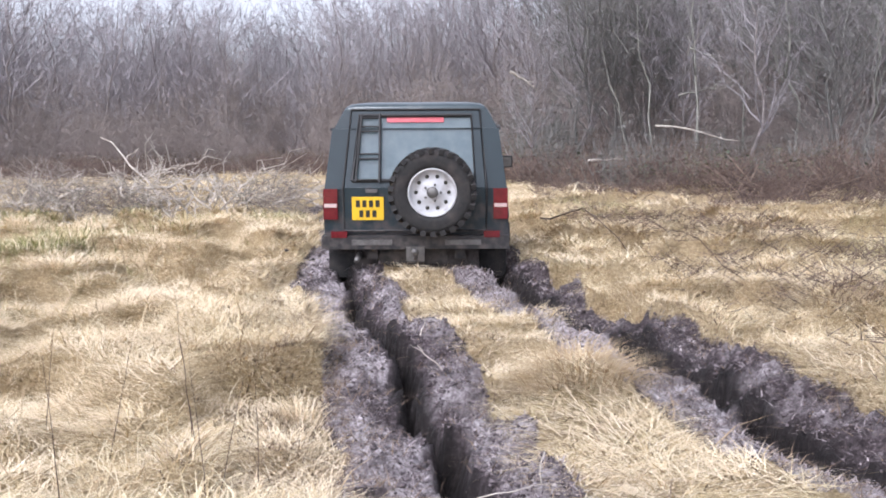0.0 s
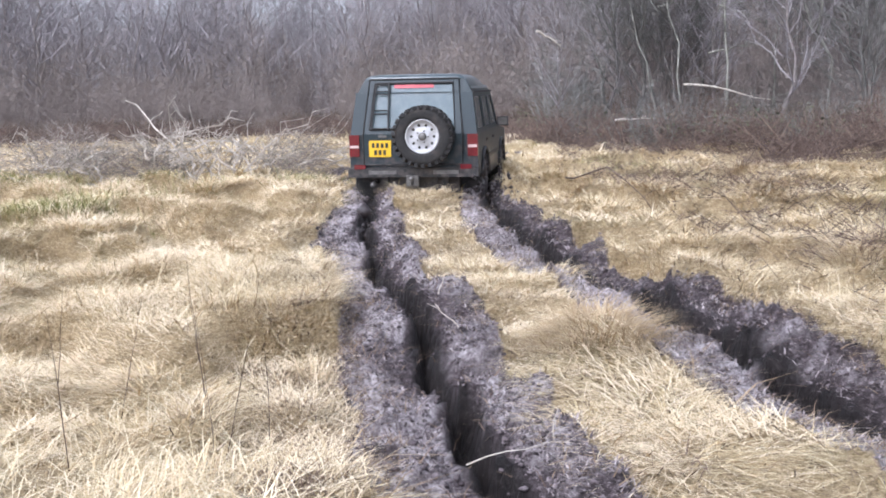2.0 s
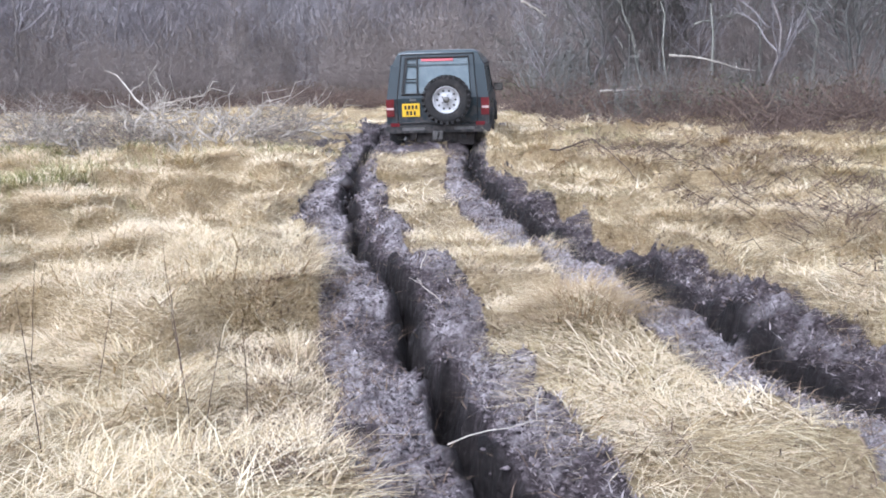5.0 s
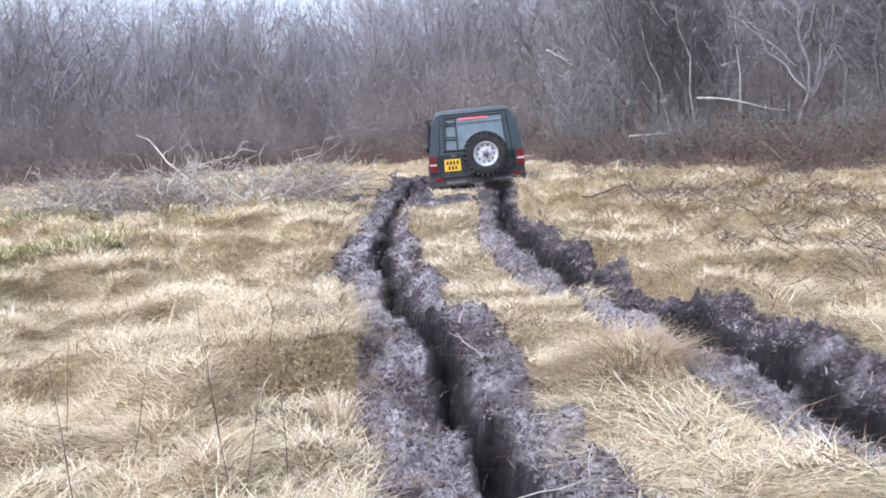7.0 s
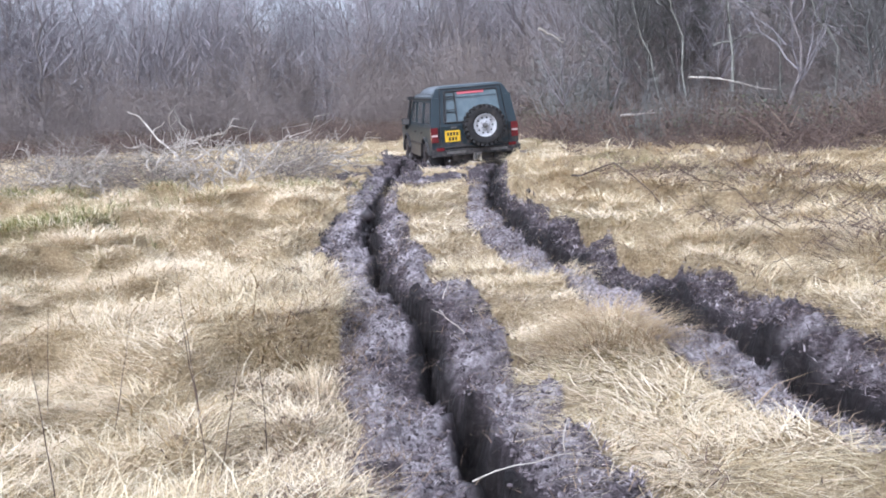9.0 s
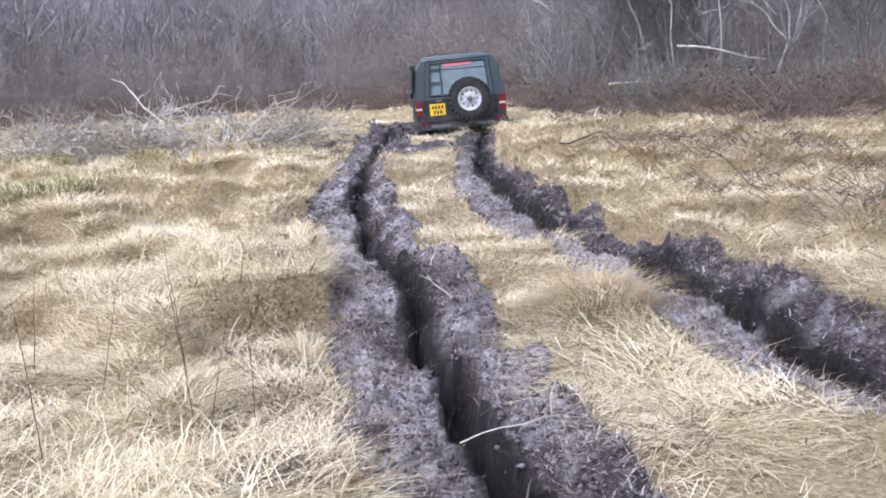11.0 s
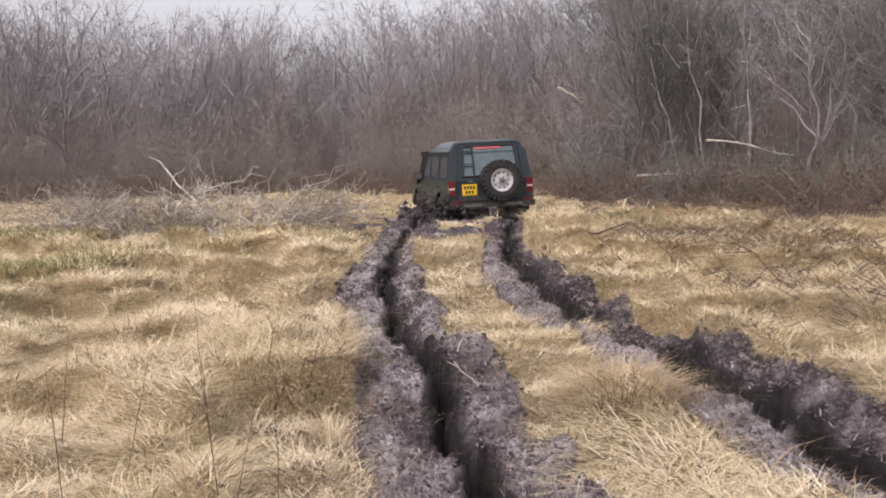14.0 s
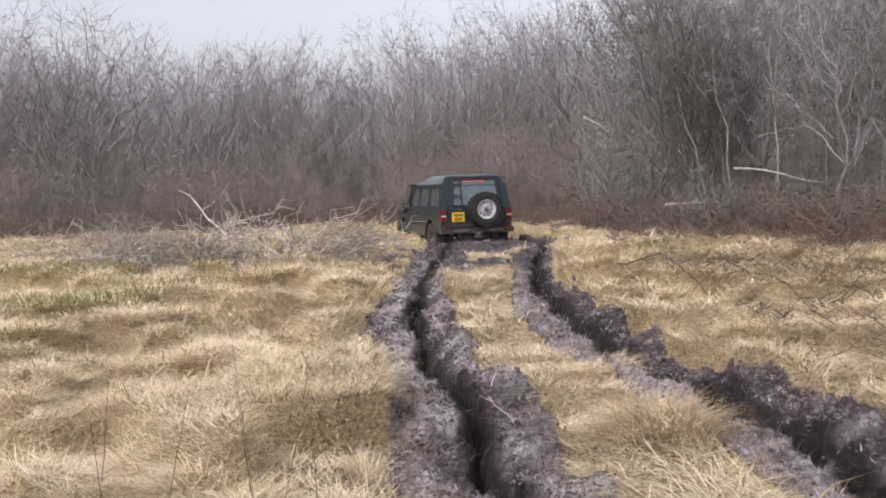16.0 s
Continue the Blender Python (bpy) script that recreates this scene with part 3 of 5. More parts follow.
def edge_grass(n, y0, y1, sides=4):
    y = rng.uniform(y0, y1, n)
    side = rng.integers(0, sides, n)
    x = np.where(side < 2, rut_x(y, 0), rut_x(y, 1)) + np.where(side % 2 == 0, np.where(side == 0, -0.66, -0.42), np.where(side == 1, 0.45, 0.50)) + rng.normal(0, 0.19, n)
    length = rng.uniform(0.06, 0.17, n)
    up = rng.uniform(0.05, 0.5, n)
    v, f, c = blades(np.stack([x, y, height(x, y) - 0.01], 1), rng.uniform(0, 6.28, n), length, length * up, length * np.sqrt(1 - up ** 2), 0.0045 * rng.uniform(0.6, 1.6, n), False)
    tagged(mesh_object("trodden_grass", v, f, c, M_TRODDEN), "trodden brown grass and roots along the mud", "grass", kind="stuff")


edge_grass(30000, 3.0, 16)
edge_grass(17000, 3.0, 8.5, sides=1)


def pale_patches(n, y0, y1, size, width, seed):
    x, y, t = field_points(n, y0, y1, seed=seed)
    k = vnoise(x * 0.8, y * 0.8, seed + 5) + 0.5 * vnoise(x * 2.5, y * 2.5, seed + 6)
    ok = (k > np.where(x < rut_x(y, 0), 0.44, 0.82))
    x, y = x[ok], y[ok]
    n = len(x)
    length = size * rng.uniform(0.6, 1.3, n)
    up = rng.uniform(0.03, 0.36, n)
    lay = vnoise(x * 0.9, y * 0.9, seed + 8) * 12 + rng.normal(0, 1.0, n)
    v, f, c = blades(np.stack([x, y, height(x, y) + 0.02], 1), lay, length, length * up, length * np.sqrt(1 - up ** 2), width * rng.uniform(0.6, 1.4, n), False)
    tagged(mesh_object("bleached_grass", v, f, c, M_PALE), "bleached grass lying in pale swathes on the field", "grass", kind="stuff")


pale_patches(75000, 2.2, 9.0, 0.18, 0.0044, 91)
pale_patches(95000, 9.0, 30.0, 0.24, 0.009, 92)


def rush_patch(cx, cy, rx, ry, n, size):
    x, y = cx + rx * rng.normal(0, 0.5, n), cy + ry * rng.normal(0, 0.5, n)
    length = size * rng.uniform(0.5, 1.3, n)
    up = rng.uniform(0.15, 0.8, n)
    v, f, c = blades(np.stack([x, y, height(x, y) - 0.02], 1), rng.uniform(0, 6.28, n), length, length * up, length * np.sqrt(1 - up ** 2), 0.009 * rng.uniform(0.6, 1.4, n), False)
    tagged(mesh_object("rushes", v, f, c, M_RUSH), "green and straw rushes in a damp hollow", "rushes", kind="stuff")


for cx, cy, rx, ry, n in ((-5.8, 13.0, 2.4, 1.2, 4200), (-6.8, 16.2, 3.0, 0.8, 4600), (-4.4, 10.9, 1.0, 0.5, 2300), (-3.6, 15.3, 2.0, 0.7, 1800), (2.6, 15.5, 1.2, 2.0, 900)):
    rush_patch(cx, cy, rx, ry, n, 0.24)


def tuft(x, y, n, size, spread, mat, label, name="grass_tuft", width=0.008, flop=0.6, cap=0.55):
    """One tussock: blades rising from a point and falling outwards."""
    r = spread * np.sqrt(rng.random(n))
    a = rng.uniform(0, 6.28, n)
    px, py = r * np.cos(a), r * np.sin(a)
    length = size * rng.uniform(0.6, 1.25, n)
    up = np.minimum(np.clip(1 - flop * rng.random(n), 0.1, 0.98), cap * rng.uniform(0.5, 1.0, n))
    z = height(x + px, y + py) - height(x, y) - 0.02
    v, f, c = blades(np.stack([px, py, z], 1), a + rng.normal(0, 0.5, n), length, length * up, length * np.sqrt(1 - up ** 2), width * rng.uniform(0.6, 1.4, n), True)
    ob = mesh_object(name, v, f, c, mat)
    ob.location = (x, y, float(height(x, y)))
    return tagged(ob, label, "grass tuft")


tuft(-0.72, 4.95, 150, 0.24, 0.07, M_PALE, "tall bleached white grass tuft beside the rut", flop=0.6, width=0.005, cap=0.98)
tuft(-0.62, 4.25, 420, 0.17, 0.20, M_PALE, "bleached flattened grass at the rut's edge", flop=1.5, width=0.005)
tuft(-1.0, 3.9, 420, 0.18, 0.26, M_PALE, "bleached flattened grass near the rut", flop=1.5, width=0.005)
for tx, ty, wide in ((-5.3, 14.6, 0.7), (-4.7, 14.9, 0.5), (-3.3, 11.9, 0.55), (-2.5, 12.3, 0.5), (-2.2, 9.6, 0.5), (-4.2, 10.2, 0.6), (-6.4, 11.8, 0.6), (-1.95, 13.2, 0.45), (-3.0, 8.0, 0.5), (-5.0, 17.0, 0.5)):
    tuft(tx, ty, int(1100 * wide), 0.30, wide, M_PALE, "bright straw tussock on the damp ground", flop=1.25, width=0.009)
tuft(0.66, 4.95, 1500, 0.27, 0.26, M_REDGRASS, "rusty combed-over tussock on the strip between the ruts", flop=1.4, width=0.0042, cap=0.6)
for tx, ty in ((0.62, 3.8), (0.85, 3.45)):
    tuft(tx, ty, 420, 0.24, 0.3, M_PALE, "long pale combed grass on the strip between the ruts", flop=1.5, width=0.004, cap=0.3)
tuft(-1.28, 3.55, 500, 0.16, 0.2, M_REDGRASS, "rusty trodden tuft in the field", flop=1.4, width=0.004)
# This darker tuft puts the shade of the tussock's hollow into colour.
tuft(0.44, 4.85, 700, 0.15, 0.16, M_TRODDEN, "dark grass put in as the shade of a tussock's hollow", flop=1.4, width=0.005)
tuft(0.42, 6.7, 900, 0.20, 0.34, M_GRASS, "straw tussock on the strip between the ruts", flop=1.5, width=0.005)
tuft(0.12, 7.8, 900, 0.20, 0.34, M_GRASS, "straw tussock on the strip between the ruts", flop=1.5, width=0.006)
tuft(2.45, 5.9, 800, 0.24, 0.4, M_TRODDEN, "brown tussock beyond the ruts", flop=1.35, width=0.005)
tuft(2.75, 7.2, 900, 0.30, 0.45, M_TRODDEN, "brown tussock tangled with brambles beyond the ruts", flop=1.2, width=0.006)
tuft(3.1, 6.6, 700, 0.26, 0.35, M_REDGRASS, "rusty tussock beyond the ruts", flop=1.2, width=0.006)


def scatter_tussocks(n, seed):
    """Single mops of dead grass standing out of the matted field."""
    q = np.random.default_rng(seed)
    done = 0
    while done < n:
        y = float(np.sqrt(q.uniform(3.4 ** 2, 20.0 ** 2)))
        x = float(q.uniform(-0.47, 0.47) * y - 0.03 * y)
        if float(mud_mask(np.array(x), np.array(y))) > 0.05 or float(mud_mask(np.array(x + 0.22), np.array(y))) > 0.3 or float(mud_mask(np.array(x - 0.22), np.array(y))) > 0.3 or bank(np.array(x), np.array(y))[0] > 0.05:
            continue
        between_ruts = float(rut_x(y, 0)) < x < float(rut_x(y, 1))
        beyond = x > float(rut_x(y, 1))
        if between_ruts and q.random() < 0.6:
            continue
        mat, what = ((M_GRASS, "straw-coloured mop of dead grass"), (M_PALE, "bleached mop of dead grass"), (M_REDGRASS, "rusty mop of dead grass"))[int(q.choice(3, p=(0.45, 0.2, 0.35) if beyond else (0.4, 0.5, 0.1)))]
        wide = q.uniform(0.14, 0.26) * (1 + 0.04 * y)
        tuft(x, y, int(380 * q.uniform(0.7, 1.3)), q.uniform(0.17, 0.27) * (1 + 0.03 * y), wide, mat, what + " on the field", name="grass_tussock", width=0.0035 + 0.0005 * y, flop=q.uniform(1.0, 1.4), cap=0.5)
        done += 1


scatter_tussocks(130, 33)
for tx, ty in ((-6.5, 37.5), (-4.6, 38.5), (-2.6, 36.5), (-1.2, 34.0), (1.4, 30.0), (2.3, 27.0), (3.3, 21.4), (4.2, 20.8), (2.9, 22.6), (5.3, 20.6), (6.2, 19.4), (-2.4, 26.5), (-3.4, 28.0), (-8.5, 27.0)):
    tuft(tx, ty, 800, 0.28, 0.8, M_PALE, "pale straw tussock at the foot of the wood", flop=1.35, width=0.016)


# ---- trees ----
def grow(points, k):
    """The place at share k of a polyline."""
    s = k * (len(points) - 1)
    i = min(int(s), len(points) - 2)
    return Vector(points[i]).lerp(Vector(points[i + 1]), s - i)


def tree_parts(seed, tall, spread, girth, limbs, twigs, low=0.28):
    """A leafless tree: a wavering trunk, limbs that bow out and up to a domed crown, and a haze of fine twigs."""
    r = random.Random(seed)
    pts, x, y = [], 0.0, 0.0
    for i in range(9):
        pts.append((x, y, 0.80 * tall * i / 8))
        x, y = x + r.uniform(-1, 1) * tall * 0.03, y + r.uniform(-1, 1) * tall * 0.03
    trunk = bmesh.new()
    tube(trunk, pts, [girth * (1 - 0.92 * i / 8) * (1.35 if i == 0 else 1) for i in range(9)], 6)
    crown = bmesh.new()
    bases, tips, radii = [], [], []

    def spike(a, c, w):
        bases.append(tuple(a)), tips.append(tuple(c)), radii.append(w)

    for i in range(limbs):
        ang, lift = r.uniform(0, 6.28), r.uniform(-0.55, 1.0)
        flat = math.sqrt(max(0.0, 1 - lift * lift)) * r.uniform(0.7, 1.0)
        end = Vector((spread * flat * math.cos(ang), spread * flat * math.sin(ang), tall * (0.62 + 0.38 * lift * r.uniform(0.85, 1.0))))
        k = min(0.97, max(low * 0.7, (end.z / tall - r.uniform(0.22, 0.42)) / 0.80))
        a = grow(pts, k)
        line = [a]
        for j in range(1, 6):
            s = j / 5
            p = a.lerp(end, s)
            p.z = a.z + (end.z - a.z) * s ** 1.25
            line.append(p + Vector([r.uniform(-1, 1) * spread * 0.05 for _ in range(3)]))
        tube(crown, line, [girth * (1 - 0.8 * k) * 0.40 * (1 - 0.85 * j / 5) + 0.005 for j in range(6)], 3)
        for j in range(twigs):
            q = r.uniform(0.25, 1.0)
            p = grow(line, q)
            d = Vector((math.cos(ang) * 0.7 + r.uniform(-1, 1), math.sin(ang) * 0.7 + r.uniform(-1, 1), r.uniform(-0.3, 1.3))).normalized()
            ln = spread * r.uniform(0.22, 0.45)
            mid = p + d * ln * 0.5
            d = (d + Vector((r.uniform(-0.5, 0.5), r.uniform(-0.5, 0.5), 0.5))).normalized()
            e = mid + d * ln * 0.6
            spike(p, mid + (mid - p) * 0.2, 0.010)
            spike(mid, e, 0.008)
            for _ in range(6):
                s = p.lerp(mid, r.random()) if r.random() < 0.4 else mid.lerp(e, r.random())
                g = (d + Vector([r.uniform(-1.1, 1.1) for _ in range(3)])).normalized()
                spike(s, s + g * ln * r.uniform(0.3, 0.7), 0.0052)
    v, f, c = twiggery(bases, tips, radii, 0.009)
    verts = [crown.verts.new(p) for p in v]
    for a in f.reshape(-1, 3):
        crown.faces.new([verts[q] for q in a])
    return trunk, crown


def make_tree(seed, tall, spread, girth, limbs, twigs, label, low=0.28, pale=False, category="tree", name="bare_tree"):
    trunk, crown = tree_parts(seed, tall, spread, girth, limbs, twigs, low)
    root = tagged(new(name), label, category, group="bare trees of the wood")
    part("trunk", trunk, M_PALETWIG if pale else M_BARK, root, flat=False)
    part("crown", crown, M_PALETWIG if pale else M_TWIG, root)
    return root


def stand(ob, x, y, turn=0.0, lean=(0, 0), sink=0.05, ruts=True):
    ob.matrix_basis = pose(x, y, float(height(x, y, ruts)) - sink, lean[0], lean[1], turn)


def shrub_parts(seed, tall, spread, stems, twigs, thick=0.012):
    """Many thin stems fanning from one root to a rounded top, each with curved side twigs in all directions."""
    r = random.Random(seed)
    bases, tips, radii = [], [], []
    for _ in range(stems):
        a, q = r.uniform(0, 6.28), r.random() ** 0.6
        p = Vector((0.4 * spread * q * math.cos(a), 0.4 * spread * q * math.sin(a), 0))
        h = tall * math.sqrt(max(0.1, 1 - 0.8 * q * q)) * r.uniform(0.6, 1.0)
        e = Vector((spread * q * math.cos(a), spread * q * math.sin(a), h)) + Vector((r.uniform(-0.2, 0.2), r.uniform(-0.2, 0.2), 0)) * spread
        mid = p.lerp(e, 0.5) + Vector((r.uniform(-0.12, 0.12), r.uniform(-0.12, 0.12), 0.06)) * tall * 0.5
        bases += [tuple(p), tuple(mid)]
        tips += [tuple(mid + (mid - p) * 0.15), tuple(e)]
        radii += [thick, thick * 0.65]
        for _ in range(twigs):
            k = r.uniform(0.12, 1.0)
            s = p.lerp(mid, k * 2) if k < 0.5 else mid.lerp(e, k * 2 - 1)
            d = Vector((r.uniform(-1, 1), r.uniform(-1, 1), r.uniform(-0.35, 1.0))).normalized() * tall * r.uniform(0.07, 0.20)
            bases.append(tuple(s)), tips.append(tuple(s + d)), radii.append(thick * 0.5)
            w = s + d * r.uniform(0.3, 0.7)
            g = (d.normalized() + Vector((r.uniform(-1, 1), r.uniform(-1, 1), r.uniform(-0.5, 0.8)))).normalized() * tall * r.uniform(0.05, 0.12)
            bases.append(tuple(w)), tips.append(tuple(w + g)), radii.append(thick * 0.4)
    return twiggery(bases, tips, radii, thick * 0.6)


def make_shrub(seed, tall, spread, stems, twigs, mat, label, name="willow_shrub", thick=0.012):
    ob = mesh_object(name, *shrub_parts(seed, tall, spread, stems, twigs, thick), mat)
    return tagged(ob, label, "shrub", group="scrub along the wood's edge")


def far_side(x):
    """How far off the wood's edge runs."""
    return np.interp(x, [-40, -20, -8, 0, 4, 8, 14, 30], [40, 43, 45, 43, 38, 33, 30, 26])


def skyline(x, y):
    """How high the tree tops stand over the field: lower over the middle of the far wood, with a notch, higher beside it."""
    k = np.asarray(x / y, float)
    rise = np.interp(k, [-0.5, -0.42, -0.36, -0.28, -0.20, -0.165, -0.13, -0.06, 0.0, 0.06, 0.12, 0.2, 0.5], [0.215, 0.205, 0.170, 0.185, 0.175, 0.138, 0.165, 0.182, 0.195, 0.205, 0.235, 0.27, 0.30])
    return 1.3 + rise * y


def build_wood():
    r = random.Random(5)
    kinds = [make_tree(100 + i, *a) for i, a in enumerate((
        (10.0, 2.7, 0.09, 20, 9, "slender bare grey-brown tree in the wood"),
        (10.0, 2.4, 0.075, 18, 9, "slender bare grey-brown tree in the wood"),
        (10.0, 3.2, 0.11, 24, 9, "tall bare tree with a spreading twiggy crown"),
        (10.0, 3.0, 0.09, 22, 9, "bare tree with a purple-brown haze of twigs"),
        (10.0, 2.2, 0.06, 18, 9, "young bare tree with fine twigs"),
        (10.0, 2.8, 0.10, 22, 9, "slender bare grey-brown tree in the wood")))]
    pale = make_tree(140, 10.0, 2.9, 0.055, 26, 9, "pale grey bare sapling with lichen on its stems", low=0.12, pale=True)
    spots = []
    for _ in range(6000):
        if len(spots) >= 145:
            break
        y = r.uniform(33, 74)
        x = r.uniform(-0.56, 0.56) * y
        d = y - float(far_side(x))
        if d < 2.0 or d > 20 or r.random() > (1.0 if d < 12 else 0.6):
            continue
        if all((x - a) ** 2 + (y - c) ** 2 > 2.4 for a, c in spots):
            spots.append((x, y))
    for i, (x, y) in enumerate(spots):
        src = kinds[i] if i < len(kinds) else kinds[r.randrange(len(kinds))]
        if x > 4 and y < 50 and i >= len(kinds) and r.random() < 0.6:
            src = pale
        ob = src if i < len(kinds) else copy_thing(src, Matrix())
        stand(ob, x, y, r.uniform(0, 360), (r.uniform(-5, 5), r.uniform(-5, 5)))
        ground_z = float(height(x, y, False))
        k = min(1.35, (float(skyline(x, y)) - ground_z) * r.uniform(0.74, 1.04) / 10.0)
        w = r.uniform(0.95, 1.25)
        ob.scale = (k * w, k * w, k)
    stand(pale, 9.5, 33.0, 40)
    holder = copy_thing(kinds[4], Matrix())
    stand(holder, 2.6, 29.25, 70)
    holder.scale = (0.55, 0.55, 0.55)
    for i in range(44):
        x = r.uniform(4.5, 19)
        y = r.uniform(max(24.5, 29.5 - 0.4 * (x - 4)), 37)
        if x < 8 and y < 31:
            y += 4
        ob = copy_thing(pale if i % 2 == 0 else kinds[(1, 4)[i // 2 % 2]], Matrix())
        stand(ob, x, y, r.uniform(0, 360), (r.uniform(-9, 9), r.uniform(-9, 9)))
        k = r.uniform(0.5, 0.95)
        ob.scale = (k * 1.15, k * 1.15, k)
    shrubs = [make_shrub(200 + i, t, s, n, w, M_SCRUB, "dense red-brown bare willow scrub at the wood's edge", thick=0.008) for i, (t, s, n, w) in enumerate(
        ((4.2, 1.9, 36, 24), (3.6, 2.0, 38, 22), (4.8, 1.9, 36, 25), (3.0, 1.7, 36, 21)))]
    for i in range(190):
        x = r.uniform(-31, 19)
        y = float(far_side(x)) + r.uniform(-4.0, 7.0) * (1 if x < 2 else 0.75)
        src = shrubs[i % 4]
        ob = src if i < 4 else copy_thing(src, Matrix())
        stand(ob, x, y, r.uniform(0, 360))
        k = r.uniform(0.75, 1.2)
        back = y > far_side(x) + 0.5
        ob.scale = (k, k, k * (r.uniform(1.05, 1.4) if back else r.uniform(0.65, 0.95)))
    # the deep of the wood
    n = 44000
    y = rng.uniform(43, 84, n)
    x = rng.uniform(-0.60, 0.60, n) * y
    ok = y > far_side(x) + 2
    x, y = x[ok], y[ok]
    n = len(x)
    g = height(x, y, False)
    z = g + (0.46 * skyline(x, y) - g).clip(1.0) * rng.random(n) ** 0.9
    base = np.stack([x, y, z], 1)
    tip = base + np.stack([rng.normal(0, 0.6, n), rng.normal(0, 0.6, n), rng.uniform(0.1, 1.7, n)], 1)
    tagged(mesh_object("far_wood_twigs", *slivers(base, tip, rng.uniform(0.012, 0.028, n)), M_TWIG), "hazy brown depth of the bare wood", "woodland", kind="stuff")


build_wood()


def build_bank_growth():
    """Brambles, dead stems and leaves over the bank under the wood."""
    n = 46000
    x = rng.uniform(-30, 24, n)
    _, edge = bank(x, 0 * x)
    y = edge + np.abs(rng.normal(0, 1, n)) * np.where(x > 2, 7.0, 3.5) + rng.uniform(-1.2, 1.0, n)
    clump = fbm(x * 0.5, y * 0.5, 71, 3)
    ok = rng.random(n) < 0.25 + 1.5 * smooth(clump, 0.35, 0.65)
    x, y, clump = x[ok], y[ok], clump[ok]
    n = len(x)
    base = np.stack([x, y, height(x, y, False) + rng.uniform(0, 0.6, n) * clump], 1)
    a = rng.uniform(0, 6.28, n)
    ln = rng.uniform(0.3, 1.1, n)
    up = rng.uniform(-0.1, 0.95, n)
    tip = base + np.stack([np.cos(a) * ln * np.sqrt(1 - np.clip(up, 0, 1) ** 2), np.sin(a) * ln * 0.7, ln * up], 1)
    tagged(mesh_object("bramble_thicket", *spikes(base, tip, rng.uniform(0.006, 0.014, n)), M_BRAMBLE), "tangled brown bramble stems on the bank", "brambles", kind="stuff")
    n = 16000
    x = rng.uniform(1.5, 22, n)
    _, edge = bank(x, 0 * x)
    y = edge + np.abs(rng.normal(0, 1, n)) * 5.5 + 0.8
    clump = fbm(x * 0.6, y * 0.6, 73, 3)
    ok = rng.random(n) < smooth(clump, 0.42, 0.62)
    x, y = x[ok], y[ok]
    n = len(x)
    root = np.stack([x, y, height(x, y, False) + rng.uniform(0.05, 0.75, n)], 1)
    size = rng.uniform(0.05, 0.11, n)
    v, f, c = blades(root, rng.uniform(0, 6.28, n), size, size * rng.uniform(-0.3, 0.5, n), size, size * 0.8, False)
    tagged(mesh_object("bramble_leaves", v, f, c, M_LEAF), "dark green and bronze bramble leaves on the bank", "brambles", kind="stuff")


build_bank_growth()


def bramble_patch(n, x0, x1, y0, y1):
    """Low rusty stems caught in the dead grass beyond the ruts."""
    x, y = rng.uniform(x0, x1, n), rng.uniform(y0, y1, n)
    ok = (rng.random(n) < 0.15 + 1.4 * smooth(fbm(x * 0.8, y * 0.8, 75, 3), 0.42, 0.62)) & (x > rut_x(y, 1) + 0.7)
    x, y = x[ok], y[ok]
    n = len(x)
    base = np.stack([x, y, height(x, y) + 0.08 * rng.random(n)], 1)
    a, ln = rng.uniform(0, 6.28, n), rng.uniform(0.08, 0.30, n)
    tip = base + np.stack([np.cos(a) * ln, np.sin(a) * ln, ln * rng.uniform(0.0, 0.9, n)], 1)
    tagged(mesh_object("bramble_thicket", *spikes(base, tip, rng.uniform(0.002, 0.0055, n)), M_BRAMBLE), "rusty bramble stems tangled in dead grass", "brambles", kind="stuff")


bramble_patch(30000, 1.8, 9.0, 4.5, 21.5)


def bramble_band(n):
    """Thicker brambles where the field gives way to the bank."""
    x = rng.uniform(1.6, 13, n)
    y = bank(x, 0 * x)[1] + rng.uniform(-1.8, 4.5, n)
    ok = rng.random(n) < 0.2 + 1.2 * smooth(fbm(x * 0.9, y * 0.9, 76, 3), 0.36, 0.58)
    x, y = x[ok], y[ok]
    n = len(x)
    base = np.stack([x, y, height(x, y, False) + 0.12 * rng.random(n)], 1)
    a, ln = rng.uniform(0, 6.28, n), rng.uniform(0.15, 0.5, n)
    tip = base + np.stack([np.cos(a) * ln, np.sin(a) * ln, ln * rng.uniform(-0.1, 1.0, n)], 1)
    tagged(mesh_object("bramble_thicket", *spikes(base, tip, rng.uniform(0.004, 0.009, n)), M_BRAMBLE), "rusty bramble thicket at the edge of the field", "brambles", kind="stuff")


bramble_band(15000)


